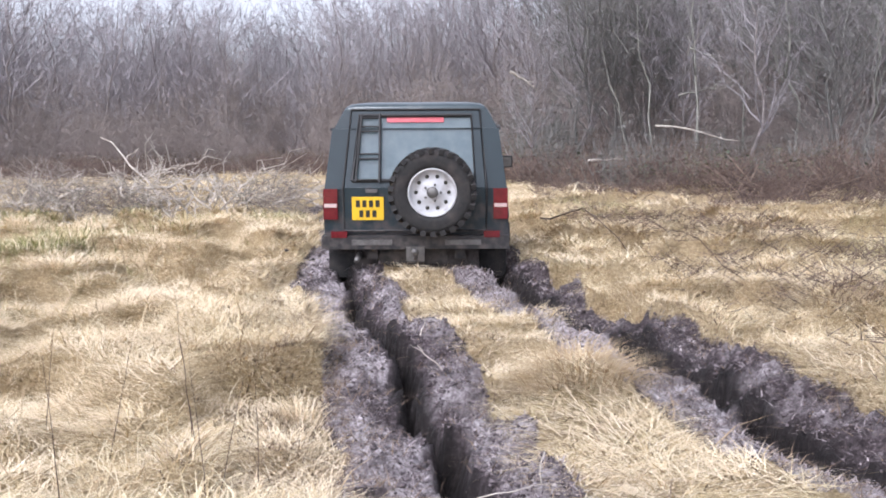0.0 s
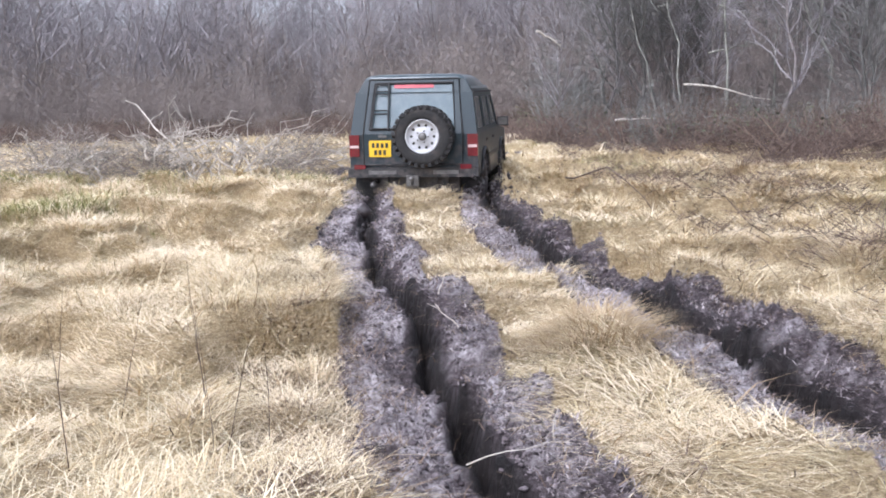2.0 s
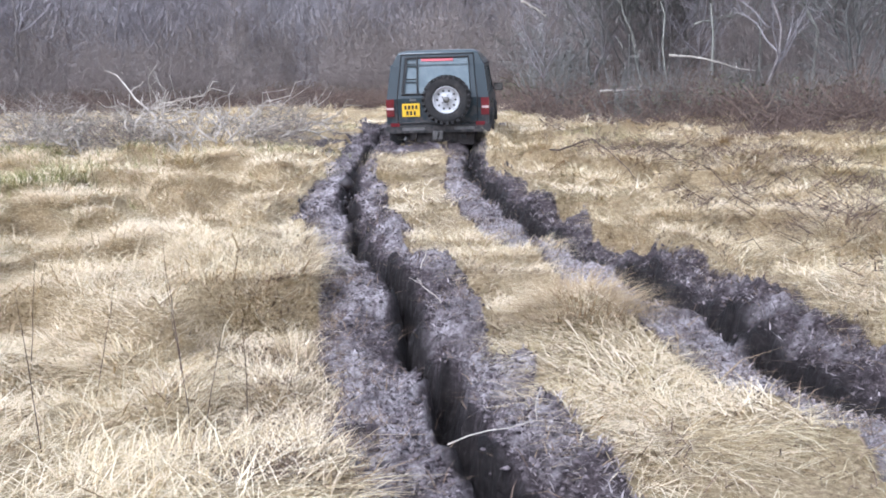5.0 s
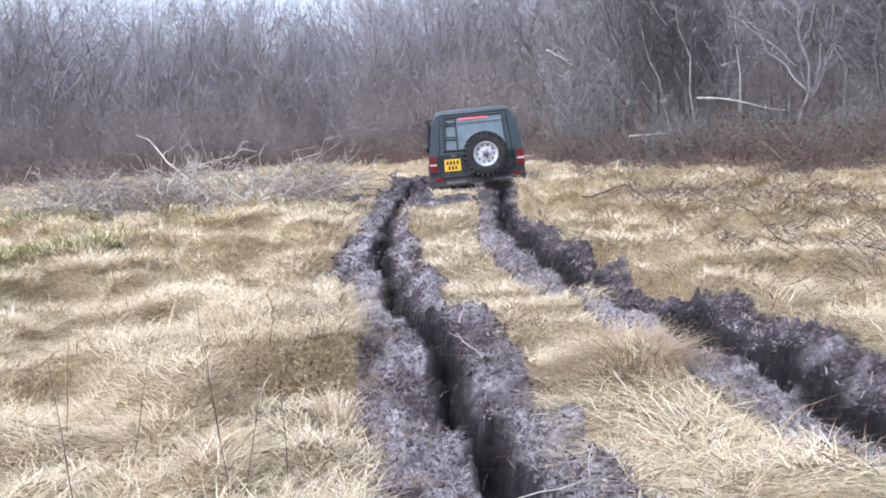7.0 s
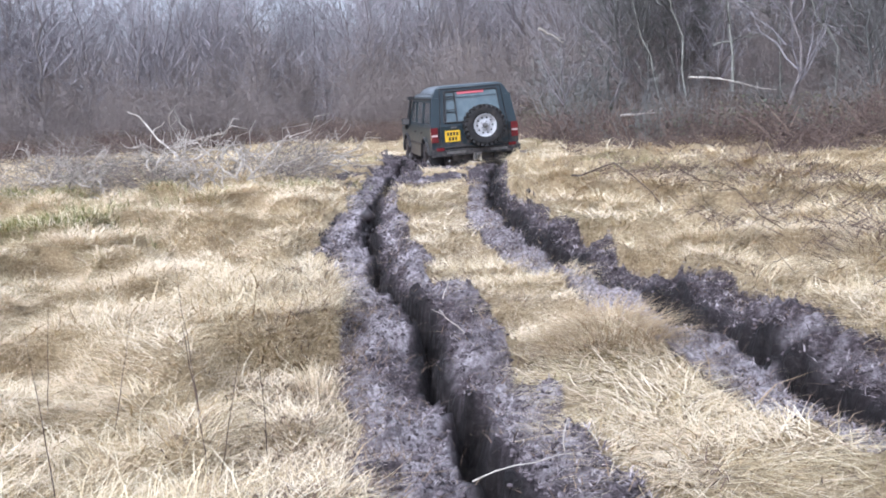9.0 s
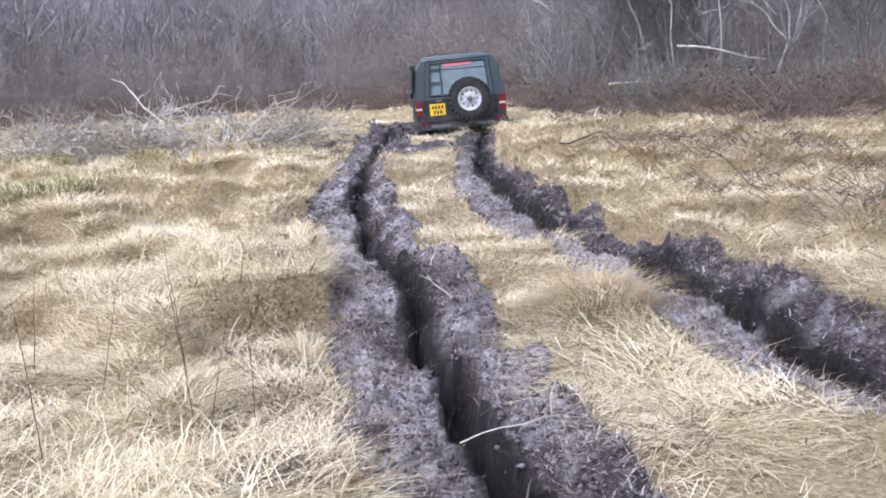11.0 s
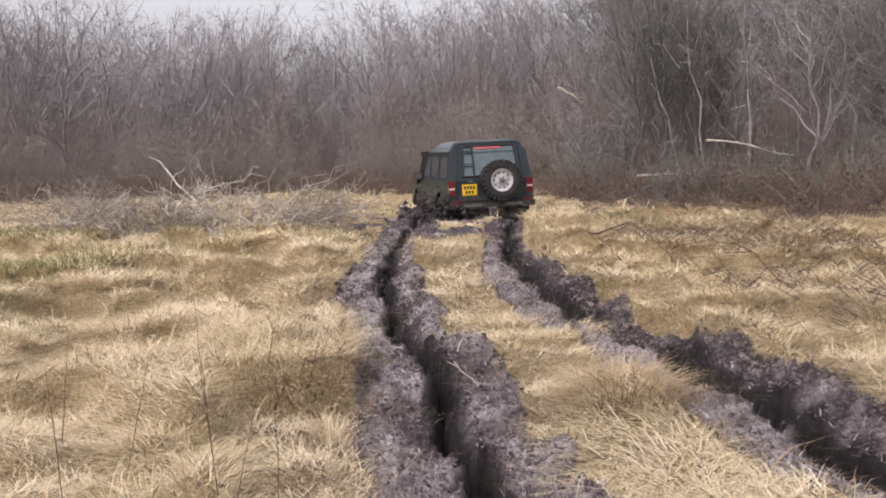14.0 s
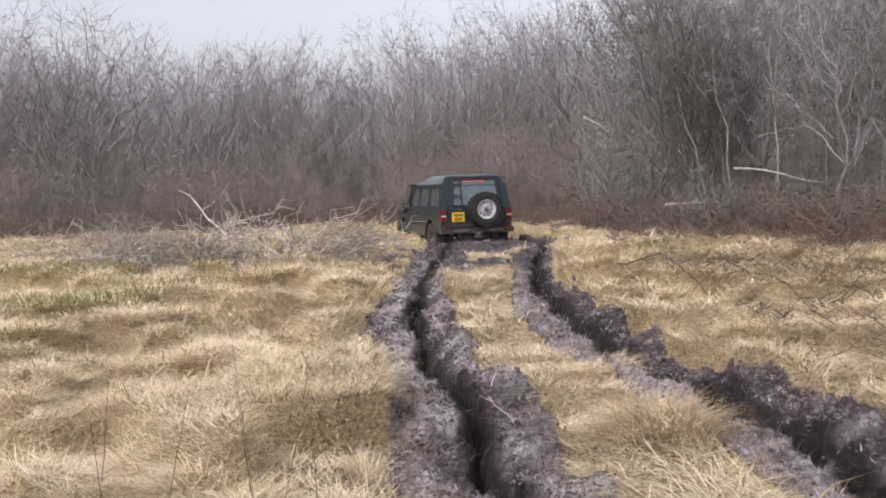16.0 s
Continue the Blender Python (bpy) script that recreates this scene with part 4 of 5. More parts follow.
def build_bank_bushes():
    r = random.Random(17)
    kinds = [make_shrub(260, 1.1, 0.9, 26, 9, M_BRAMBLE, "low tangled brown bramble bush on the bank", "bramble_bush", 0.010),
             make_shrub(261, 1.5, 0.8, 22, 10, M_PALETWIG, "low grey twiggy bush on the bank", "twiggy_bush", 0.009),
             make_shrub(262, 0.8, 1.1, 26, 8, M_BRAMBLE, "low tangled brown bramble bush on the bank", "bramble_bush", 0.010)]
    for i in range(135):
        x = r.uniform(2.6, 15)
        _, edge = bank(np.array(x), np.array(0.0))
        y = float(edge) + 0.8 + r.random() * 11
        if i % 6 == 5:
            x, y = r.uniform(-16, 1), r.uniform(33.5, 38)
        if 10 <= i < 18:
            x, y = 4.2 + 0.52 * (i - 10), 27.0 + 0.2 * (i % 2)
        ob = kinds[i] if i < 3 else copy_thing(kinds[i % 3], Matrix())
        stand(ob, x, y, r.uniform(0, 360), ruts=False)
        k = r.uniform(0.7, 1.3)
        if i % 3 == 1 and i > 20 and y > 28.5:
            k *= 1.9
        ob.scale = (k, k, k)


build_bank_bushes()


def build_grass_bushes():
    """Small bare bramble bushes standing singly in the grass beyond the ruts."""
    r = random.Random(23)
    first = None
    for x, y, k in ((1.75, 14.2, 0.55), (2.2, 15.6, 0.5), (1.6, 17.0, 0.6), (3.2, 12.4, 0.4), (4.4, 13.5, 0.5), (3.6, 16.6, 0.55), (5.2, 16.0, 0.5), (2.7, 18.6, 0.6), (4.6, 18.4, 0.6), (3.0, 9.3, 0.32), (3.5, 8.0, 0.34), (2.9, 7.1, 0.26), (6.0, 14.6, 0.5), (2.1, 12.0, 0.3), (-1.9, 14.4, 0.35), (-2.2, 16.4, 0.45), (-1.75, 12.9, 0.3)):
        ob = first and copy_thing(first, Matrix())
        if not ob:
            ob = first = make_shrub(264, 1.3, 0.8, 14, 8, M_BRAMBLE, "small bare bramble bush standing in the dead grass", "bramble_bush", 0.007)
        stand(ob, x, y, r.uniform(0, 360), ruts=False)
        ob.scale = (k, k, k * r.uniform(0.9, 1.3))


build_grass_bushes()


# ---- fallen and dead wood ----
def dead_branch(name, start, end, thick, forks, seed, label, category="branch", bow=0.1, mat=None, curl=0.25, fork_len=0.35, wander=0.025):
    """A bare branch from start to end with forks, as one mesh."""
    r = random.Random(seed)
    a, e = Vector(start), Vector(end)
    ln = (e - a).length
    pts = []
    for i in range(7):
        s = i / 6
        pts.append(a.lerp(e, s) + Vector((0, 0, bow * ln * math.sin(math.pi * s))) + Vector([r.uniform(-1, 1) * ln * wander for _ in range(3)]) * (1 if 0 < i < 6 else 0))
    bm = bmesh.new()
    tube(bm, pts, [thick * (1 - 0.75 * i / 6) for i in range(7)], 6)
    stem = tagged(part(name, bm, mat or M_DEAD, flat=False), label, category)
    for _ in range(forks):
        k = r.uniform(0.2, 0.95)
        p = grow(pts, k)
        d = ((e - a).normalized() + Vector([r.uniform(-1, 1), r.uniform(-1, 1), r.uniform(-0.3, 0.9)])).normalized()
        fl = ln * fork_len * r.uniform(0.4, 1.0)
        q = [p]
        for j in range(1, 4):
            q.append(p + d * fl * j / 3 + Vector([r.uniform(-1, 1) * fl * curl * 0.4 for _ in range(3)]))
        bm = bmesh.new()
        tube(bm, q, [thick * (0.6 - 0.14 * j) * (1 - 0.5 * k) + 0.002 for j in range(4)], 4)
        part("side_twig", bm, mat or M_DEAD, stem, flat=False)
    return stem


def build_deadwood():
    r = random.Random(9)
    dead_branch("dead_branch", (-5.2, 19.5, 0.2), (-7.3, 22.0, 1.5), 0.03, 2, 1, "long bleached branch rising out of the brushwood heap", bow=0.02, fork_len=0.2)
    for a, e, w, k in (((-5.64, 18.0, 0.40), (-3.3, 18.1, 0.55), 0.032, 7), ((-5.3, 18.3, 0.80), (-3.86, 18.0, 1.05), 0.028, 5), ((-4.65, 17.6, 0.0), (-4.85, 17.9, 0.55), 0.035, 4),
                       ((-2.9, 18.2, 0.2), (-1.6, 18.6, 0.75), 0.026, 5), ((-3.0, 18.0, 0.24), (-1.7, 18.3, 0.30), 0.03, 2), ((-7.0, 18.0, 0.25), (-6.1, 18.2, 0.70), 0.028, 5), ((-4.4, 17.3, 0.02), (-4.1, 17.3, 0.32), 0.022, 3)):
        dead_branch("fallen_branch", a, e, 0.7 * w, k, int(100 * w) + k, "bleached grey branch in a heap of cut brushwood", bow=0.06, fork_len=0.3, wander=0.05, curl=0.5)
    for i in range(84):
        x, y = r.uniform(-7.6, -1.9), r.uniform(16.3, 19.0)
        if x > -3 and y < 18:
            x -= 1.4
        g = float(height(x, y))
        a, ln = r.uniform(0, 6.28), r.uniform(0.4, 1.15)
        low = r.uniform(0.0, 0.25)
        dead_branch("fallen_branch", (x, y, g + low), (x + ln * math.cos(a), y + 0.6 * ln * math.sin(a), g + low + r.uniform(0.0, 0.6)), r.uniform(0.012, 0.021), r.randint(5, 8), 300 + i,
                    "bleached grey branch in a heap of cut brushwood", bow=0.2, fork_len=0.5, wander=0.08, curl=0.7)
    n = 10000
    x, y = -4.9 + rng.normal(0, 2.6, n), 18.3 + rng.normal(0, 1.1, n)
    ok = (x < -1.9 - 0.25 * np.maximum(0, 18.5 - y)) & (rng.random(n) < smooth(fbm(x * 0.9, y * 0.9, 81, 3), 0.40, 0.66)) & (y > 15.0)
    x, y = x[ok], y[ok]
    n = len(x)
    clump = fbm(x * 0.9, y * 0.9, 81, 3)
    base = np.stack([x, y, height(x, y) + 0.75 * rng.random(n) ** 1.3 * smooth(clump, 0.35, 0.7)], 1)
    a, ln = rng.uniform(0, 6.28, n), rng.uniform(0.2, 0.65, n)
    tip = base + np.stack([np.cos(a) * ln, np.sin(a) * ln * 0.7, ln * rng.uniform(-0.3, 1.1, n)], 1)
    tagged(mesh_object("brushwood_twigs", *spikes(base, tip, rng.uniform(0.0025, 0.006, n)), M_BRUSH), "tangle of grey-brown twigs in the brushwood heap", "brushwood", kind="stuff")
    dead_branch("fallen_log", (5.64, 27.0, 1.6), (7.83, 26.8, 1.16), 0.036, 4, 41, "long bleached fallen log on the bramble bank", "log", bow=0.02, fork_len=0.2)
    dead_branch("fallen_log", (3.39, 23.6, 0.79), (4.32, 23.7, 0.81), 0.035, 2, 42, "short bleached fallen log on the bramble bank", "log", bow=0.01, fork_len=0.2)
    dead_branch("broken_branch", (1.97, 29.0, 3.19), (2.74, 29.0, 2.67), 0.045, 2, 43, "broken pale branch hanging in the trees", bow=0.05, fork_len=0.3)
    for a, e, w, k in (((7.38, 30.0, 0.2), (7.36, 30.0, 5.4), 0.045, 6), ((8.9, 30.0, 0.2), (8.85, 30.0, 3.0), 0.04, 4), ((7.0, 30.2, 2.5), (8.5, 30.0, 2.75), 0.03, 9), ((7.25, 30.0, 3.85), (8.5, 30.0, 3.3), 0.035, 4),
                       ((6.3, 30.0, 0.2), (5.75, 30.0, 5.1), 0.04, 5), ((5.7, 30.0, 0.2), (4.7, 30.0, 4.0), 0.035, 5), ((10.2, 29.0, 0.2), (9.6, 29.0, 5.5), 0.05, 7), ((11.6, 28.0, 0.2), (12.0, 28.0, 5.0), 0.045, 7)):
        dead_branch("dead_sapling", a, e, w, k, int(1000 * w) + k, "pale lichen-grey dead stem standing among the brambles", "stem", bow=0.02, mat=M_LICHEN, fork_len=0.4, wander=0.03, curl=0.5)
    dead_branch("bramble", (1.35, 13.9, 0.25), (2.0, 10.2, 0.0), 0.012, 1, 44, "arched brown bramble stem over the grass", bow=0.09, mat=M_BRAMBLE, fork_len=0.1)
    for i in range(15):
        x, y = r.uniform(2.2, 4.2), r.uniform(5.5, 13)
        g = float(height(x, y))
        a, ln = r.uniform(0, 6.28), r.uniform(0.5, 1.3)
        dead_branch("bramble", (x, y, g), (x + ln * math.cos(a), y + ln * math.sin(a), g + r.uniform(0.05, 0.35)), r.uniform(0.003, 0.005), 2, 500 + i, "thin rusty bramble stem in the dead grass", bow=0.2, mat=M_BRAMBLE, fork_len=0.4, wander=0.06)
    for i in range(12):
        x, y = r.uniform(-1.75, -0.75), r.uniform(3.1, 4.3)
        if i % 3 == 0:
            x, y = r.uniform(-6.0, -2.0), r.uniform(6.0, 14)
        if x > -0.25 * y + 0.35:
            x -= 0.8
        g = float(height(x, y))
        dead_branch("dead_stalk", (x, y, g), (x + r.uniform(-0.12, 0.12), y + r.uniform(-0.12, 0.12), g + r.uniform(0.35, 0.7)), 0.0022, 0, 600 + i, "thin dry brown stalk standing in the grass", "stalk", bow=0.01, mat=M_BRAMBLE, wander=0.008)
    dead_branch("stick", (0.03, 3.36, 0.10), (0.45, 3.52, 0.13), 0.003, 1, 699, "long pale stick lying across the mud", "stick", bow=0.04)
    for i in range(6):
        y = r.uniform(5.2, 10)
        x = float(rut_x(y, r.randint(0, 1))) + r.uniform(-0.3, 0.3)
        g = float(height(x, y))
        a = r.uniform(0, 6.28)
        dead_branch("stick", (x, y, g + 0.02), (x + 0.35 * math.cos(a), y + 0.35 * math.sin(a), g + 0.1), 0.004, 1, 700 + i, "pale stick trodden into the mud", "stick", bow=0.05)


build_deadwood()


def evergreen(x, y, n, size, label):
    """A low dark evergreen bush: stems from one root, and many small leaves."""
    q = random.Random(77)
    root = tagged(new("evergreen_bush"), label, "shrub")
    part_ = mesh_object("stems", *shrub_parts(270, size, size * 0.6, 14, 6, 0.01), M_BRAMBLE)
    part_.parent = root
    mid = rng.normal(0, 0.33 * size, (n, 3))
    mid[:, 2] = np.abs(mid[:, 2]) + 0.12
    ln = rng.uniform(0.05, 0.10, n)
    v, f, c = blades(mid, rng.uniform(0, 6.28, n), ln, ln * rng.uniform(-0.4, 0.5, n), ln, ln * 0.7, False)
    leaves = mesh_object("leaves", v, f, c, M_LEAF)
    leaves.parent = root
    stand(root, x, y, q.uniform(0, 360))


evergreen(5.5, 28.6, 900, 1.0, "dark green evergreen bush on the bramble bank")
evergreen(9.6, 27.5, 600, 0.8, "small dark green evergreen bush among brambles")


# ---- the off-road car: x to its right, y ahead, z up from the tyres' feet; y = 0 at the tail panel ----
TYRE_R = 0.40


def panel(name, outer, inner, thick, mat, parent, label=""):
    """A panel with an opening: four outer and four inner corners, thickened inwards along thick."""
    bm = bmesh.new()
    t = Vector(thick)
    o = [bm.verts.new(Vector(p)) for p in outer]
    i = [bm.verts.new(Vector(p)) for p in inner]
    ob_ = [bm.verts.new(Vector(p) + t) for p in outer]
    ib = [bm.verts.new(Vector(p) + t) for p in inner]
    for k in range(4):
        n = (k + 1) % 4
        bm.faces.new((o[k], o[n], i[n], i[k]))
        bm.faces.new((ob_[k], ib[k], ib[n], ob_[n]))
        bm.faces.new((i[k], i[n], ib[n], ib[k]))
        bm.faces.new((o[k], ob_[k], ob_[n], o[n]))
    return part(name, bm, mat, parent, label)


def slab(bm, corners, thick):
    """A plate of four corners, thickened along thick."""
    t = Vector(thick)
    a = [bm.verts.new(Vector(p)) for p in corners]
    c = [bm.verts.new(Vector(p) + t) for p in corners]
    bm.faces.new(a)
    bm.faces.new(c[::-1])
    for k in range(4):
        n = (k + 1) % 4
        bm.faces.new((a[k], c[k], c[n], a[n]))
    return bm


def grown(corners, k):
    mid = sum((Vector(p) for p in corners), Vector()) / len(corners)
    return [mid + (Vector(p) - mid) * k for p in corners]


def make_wheel(parent, tyre_mat, label, name="wheel", holes=10, rim_mat=None):
    """Tyre with block tread, and a white steel rim with black discs for its holes; it turns about x."""
    bm = bmesh.new()
    lathe(bm, [(-0.10, 0.224), (-0.122, 0.25), (-0.125, 0.27), (-0.13, 0.33), (-0.115, 0.375), (-0.06, 0.388), (0.06, 0.388), (0.115, 0.375), (0.13, 0.33), (0.125, 0.27), (0.122, 0.25), (0.10, 0.224), (-0.10, 0.224)], 36)
    wheel = part(name, bm, tyre_mat, parent, label, flat=False)
    lug = None
    for k in range(26):
        for s in (-1, 1):
            a = 2 * math.pi * (k + 0.25 * s) / 26
            if lug is None:
                block = part("tread_block", boxed(-0.058, 0.058, -0.026, 0.026, -0.03, 0.016), tyre_mat, wheel)
                lug = block.data
            else:
                block = new("tread_block", lug)
                block.parent = wheel
            block.matrix_basis = Matrix.Rotation(a, 4, "X") @ Matrix.Translation((s * 0.082, 0, 0.390)) @ Matrix.Rotation(s * 0.35, 4, "Z")
    bm = bmesh.new()
    lathe(bm, [(0.105, 0.228), (0.118, 0.222), (0.112, 0.212), (0.075, 0.2), (0.06, 0.186), (0.055, 0.15), (0.068, 0.105), (0.085, 0.078), (0.085, 0.0005)], 36)
    lathe(bm, [(0.105, 0.228), (-0.10, 0.228), (-0.10, 0.216), (0.05, 0.186)], 36)
    rim = part("rim", bm, rim_mat or M_RIM, wheel, "mud-caked steel rim" if rim_mat else "white steel rim", flat=False)
    # Black discs on the rim paint in the shade of its open holes.
    for k in range(holes):
        a = 2 * math.pi * k / holes
        bm = bmesh.new()
        lathe(bm, [(0.052, 0.0005), (0.062, 0.0005), (0.062, 0.019), (0.052, 0.019)], 12)
        for v in bm.verts:
            v.co += Vector((0.0, 0.152 * math.cos(a), 0.152 * math.sin(a)))
        part("vent_hole_shade", bm, M_INK_SHADE, wheel)
    bm = bmesh.new()
    lathe(bm, [(0.07, 0.055), (0.115, 0.052), (0.125, 0.04), (0.125, 0.0005)], 16)
    part("hub_cap", bm, M_DIM, wheel, "dark hub centre", flat=False)
    for k in range(5):
        a = 2 * math.pi * k / 5
        bm = bmesh.new()
        lathe(bm, [(0.075, 0.012), (0.10, 0.012), (0.10, 0.0005)], 6)
        for v in bm.verts:
            v.co += Vector((0.0, 0.078 * math.cos(a), 0.078 * math.sin(a)))
        part("wheel_nut", bm, M_DIM, wheel)
    return wheel


def side_outline():
    """The lower body's side view, with its wheel arches, as (y, z) points."""
    pts = [(0.0, 0.62), (0.0, 1.14), (2.98, 1.14), (3.05, 1.13), (4.02, 1.06), (4.12, 1.0), (4.14, 0.62)]

    def arch(cy, r):
        return [(cy + r * math.cos(math.radians(a)), 0.44 + r * math.sin(math.radians(a))) for a in range(15, 166, 15)]

    pts += [(3.84, 0.56)] + arch(3.36, 0.46) + [(2.90, 0.50), (1.30, 0.50)] + arch(0.82, 0.46) + [(0.34, 0.58)]
    return pts


def make_car():
    car = tagged(new("off_road_car"), "dark green muddy off-road car, spare wheel on its tail door", "car")
    # lower body
    bm = bmesh.new()
    pts = side_outline()
    left = [bm.verts.new((-0.872, y, z)) for y, z in pts]
    right = [bm.verts.new((0.872, y, z)) for y, z in pts]
    bm.faces.new(left)
    bm.faces.new(right[::-1])
    for k in range(len(pts)):
        n = (k + 1) % len(pts)
        bm.faces.new((left[k], right[k], right[n], left[n]))
    part("body", bm, M_PAINT, car, bevel=0.022)
    # side panels with their windows; z of belt 1.14, gutter 1.69
    for s in (-1, 1):
        def sp(y, z):
            return (s * (0.866 - 0.076 * (z - 1.14) / 0.55), y, z)
        sections = (("quarter_panel", (0.03, 1.06, 1.06, 0.17), (0.16, 0.98, 0.98, 0.28)),
                    ("rear_side_door", (1.07, 1.94, 1.94, 1.07), (1.15, 1.88, 1.88, 1.15)),
                    ("front_side_door", (1.95, 2.98, 2.52, 1.95), (2.02, 2.84, 2.46, 2.02)))
        for name, o, i in sections:
            outer = [sp(o[0], 1.14), sp(o[1], 1.14), sp(o[2], 1.69), sp(o[3], 1.69)]
            inner = [sp(i[0], 1.20), sp(i[1], 1.20), sp(i[2], 1.63), sp(i[3], 1.63)]
            pan = panel(name, outer, inner, (-s * 0.035, 0, 0), M_PAINT, car)
            part("window", slab(bmesh.new(), [Vector(p) - Vector((s * 0.012, 0, 0)) for p in grown(inner, 1.01)], (-s * 0.006, 0, 0)), M_SIDEGLASS, pan, "mud-splashed side window")
            if "door" in name:
                bm = boxed(s * 0.868 - 0.016, s * 0.868 + 0.016, o[0] + 0.05, o[0] + 0.19, 0.99, 1.03)
                part("door_handle", bm, M_BLACK, pan, bevel=0.006)
        bm = boxed(s * 0.874 - 0.012, s * 0.874 + 0.012, 1.34, 2.88, 0.74, 0.80)
        part("side_moulding", bm, M_BLACK, car, "black rubbing strip", bevel=0.005)
        # wheel-arch lips
        for cy in (0.82, 3.36):
            bm = bmesh.new()
            tube(bm, [(s * 0.885, cy + 0.47 * math.cos(math.radians(a)), 0.44 + 0.47 * math.sin(math.radians(a))) for a in range(8, 173, 12)], [0.028] * 14, 6)
            part("wheel_arch", bm, M_BLACK, car, "black wheel-arch lip", flat=False)
        # mirror
        bm = bmesh.new()
        tube(bm, [(s * 0.84, 2.76, 1.17), (s * 0.90, 2.76, 1.20)], [0.02, 0.018], 6)
        mirror = part("mirror_arm", bm, M_BLACK, car)
        part("door_mirror", boxed(s * 0.965 - 0.085, s * 0.965 + 0.085, 2.73, 2.81, 1.14, 1.28), M_BLACK, mirror, bevel=0.025)
        part("mirror_glass", boxed(s * 0.965 - 0.07, s * 0.965 + 0.07, 2.720, 2.727, 1.155, 1.265), M_DIM, mirror, "silver mirror glass")
        # upright tail-light cluster
        bm = boxed(s * 0.805 - 0.068, s * 0.805 + 0.068, -0.03, 0.06, 0.85, 1.14)
        lamp = part("tail_light", bm, M_RED, car, "red tail-light cluster", bevel=0.012)
        part("reversing_lens", boxed(s * 0.805 - 0.060, s * 0.805 + 0.060, -0.034, -0.028, 0.965, 1.00), M_AMBER, lamp, "pale lens band")
        bm = boxed(s * 0.72 - 0.075, s * 0.72 + 0.075, -0.108, -0.05, 0.685, 0.745)
        part("bumper_light", bm, M_RED, car, "small red bumper light", bevel=0.008)
        part("mud_flap", boxed(s * 0.74 - 0.13, s * 0.74 + 0.13, 0.28, 0.292, 0.24, 0.60), M_TYRE, car, "muddy rubber flap")
        # headlight
        part("headlight", boxed(s * 0.62 - 0.15, s * 0.62 + 0.15, 4.12, 4.16, 0.82, 0.98), M_AMBER, car, "clear headlight", bevel=0.015)
    # gutter and roof
    def ring(bm, hw, y0, y1, z, r):
        vs = []
        for cx, cy, a0 in ((hw - r, y0 + r, -90), (hw - r, y1 - r, 0), (-hw + r, y1 - r, 90), (-hw + r, y0 + r, 180)):
            for k in range(5):
                a = math.radians(a0 + 22.5 * k)
                vs.append(bm.verts.new((cx + r * math.cos(a), cy + r * math.sin(a), z)))
        return vs

    def stack(levels):
        bm = bmesh.new()
        rings = [ring(bm, *v) for v in levels]
        for a, c in zip(rings, rings[1:]):
            for k in range(len(a)):
                bm.faces.new((a[k], a[(k + 1) % len(a)], c[(k + 1) % len(a)], c[k]))
        bm.faces.new(rings[0][::-1])
        bm.faces.new(rings[-1])
        return bm

    for s in (-1, 1):
        part("gutter", boxed(s * 0.79 - 0.02, s * 0.79 + 0.02, 0.12, 2.55, 1.68, 1.705), M_BLACK, car, "black roof gutter", bevel=0.006)
    part("roof", stack([(0.782, 0.22, 2.54, 1.70, 0.06), (0.77, 0.24, 2.50, 1.745, 0.07), (0.74, 0.27, 2.44, 1.78, 0.08), (0.62, 0.34, 2.3, 1.80, 0.1)]), M_ROOF, car, flat=False)
    part("raised_roof", stack([(0.772, 0.21, 2.10, 1.72, 0.06), (0.735, 0.215, 1.98, 1.80, 0.06), (0.70, 0.20, 1.78, 1.86, 0.06), (0.675, 0.19, 1.62, 1.892, 0.06), (0.63, 0.235, 1.42, 1.925, 0.1), (0.5, 0.36, 1.2, 1.94, 0.1)]), M_ROOF, car, "stepped rear half of the roof", flat=False)
    # windscreen with its frame
    ws_o = [(-0.84, 3.02, 1.14), (0.84, 3.02, 1.14), (0.78, 2.53, 1.70), (-0.78, 2.53, 1.70)]
    ws = panel("windscreen_frame", ws_o, grown(ws_o, 0.88), (0, -0.03, 0), M_PAINT, car)
    part("windscreen", slab(bmesh.new(), grown(ws_o, 0.89), (0, -0.006, 0)), M_GLASS, ws, "blue-grey windscreen")
    # tail: outer frame, then the side-hung tail door with its glass
    tail_o = [(-0.862, 0.0, 1.14), (0.862, 0.0, 1.14), (0.79, 0.12, 1.70), (-0.79, 0.12, 1.70)]
    tail_i = [(-0.685, -0.002, 1.14), (0.685, -0.002, 1.14), (0.632, 0.118, 1.70), (-0.632, 0.118, 1.70)]
    panel("tail_frame", tail_o, tail_i, (0, 0.05, 0), M_PAINT, car)
    top_o = [(-0.782, 0.15, 1.69), (0.782, 0.15, 1.69), (0.675, 0.205, 1.885), (-0.675, 0.205, 1.885)]
    top_i = [(-0.592, 0.15, 1.692), (0.592, 0.15, 1.692), (0.548, 0.196, 1.853), (-0.548, 0.196, 1.853)]
    panel("tail_header", top_o, top_i, (0, 0.05, 0), M_PAINT, car)

    def tail(x, z, off=0.0):
        y = -0.02 if z <= 1.14 else -0.02 + 0.20 * (z - 1.14) / 0.73
        return (x, y + off, z)

    do = [tail(-0.67, 1.15), tail(0.66, 1.15), tail(0.60, 1.872), tail(-0.60, 1.872)]
    di = [tail(-0.595, 1.215), tail(0.565, 1.215), tail(0.53, 1.82), tail(-0.53, 1.82)]
    door = panel("tail_door", do, di, (0, 0.04, 0), M_PAINT, car)
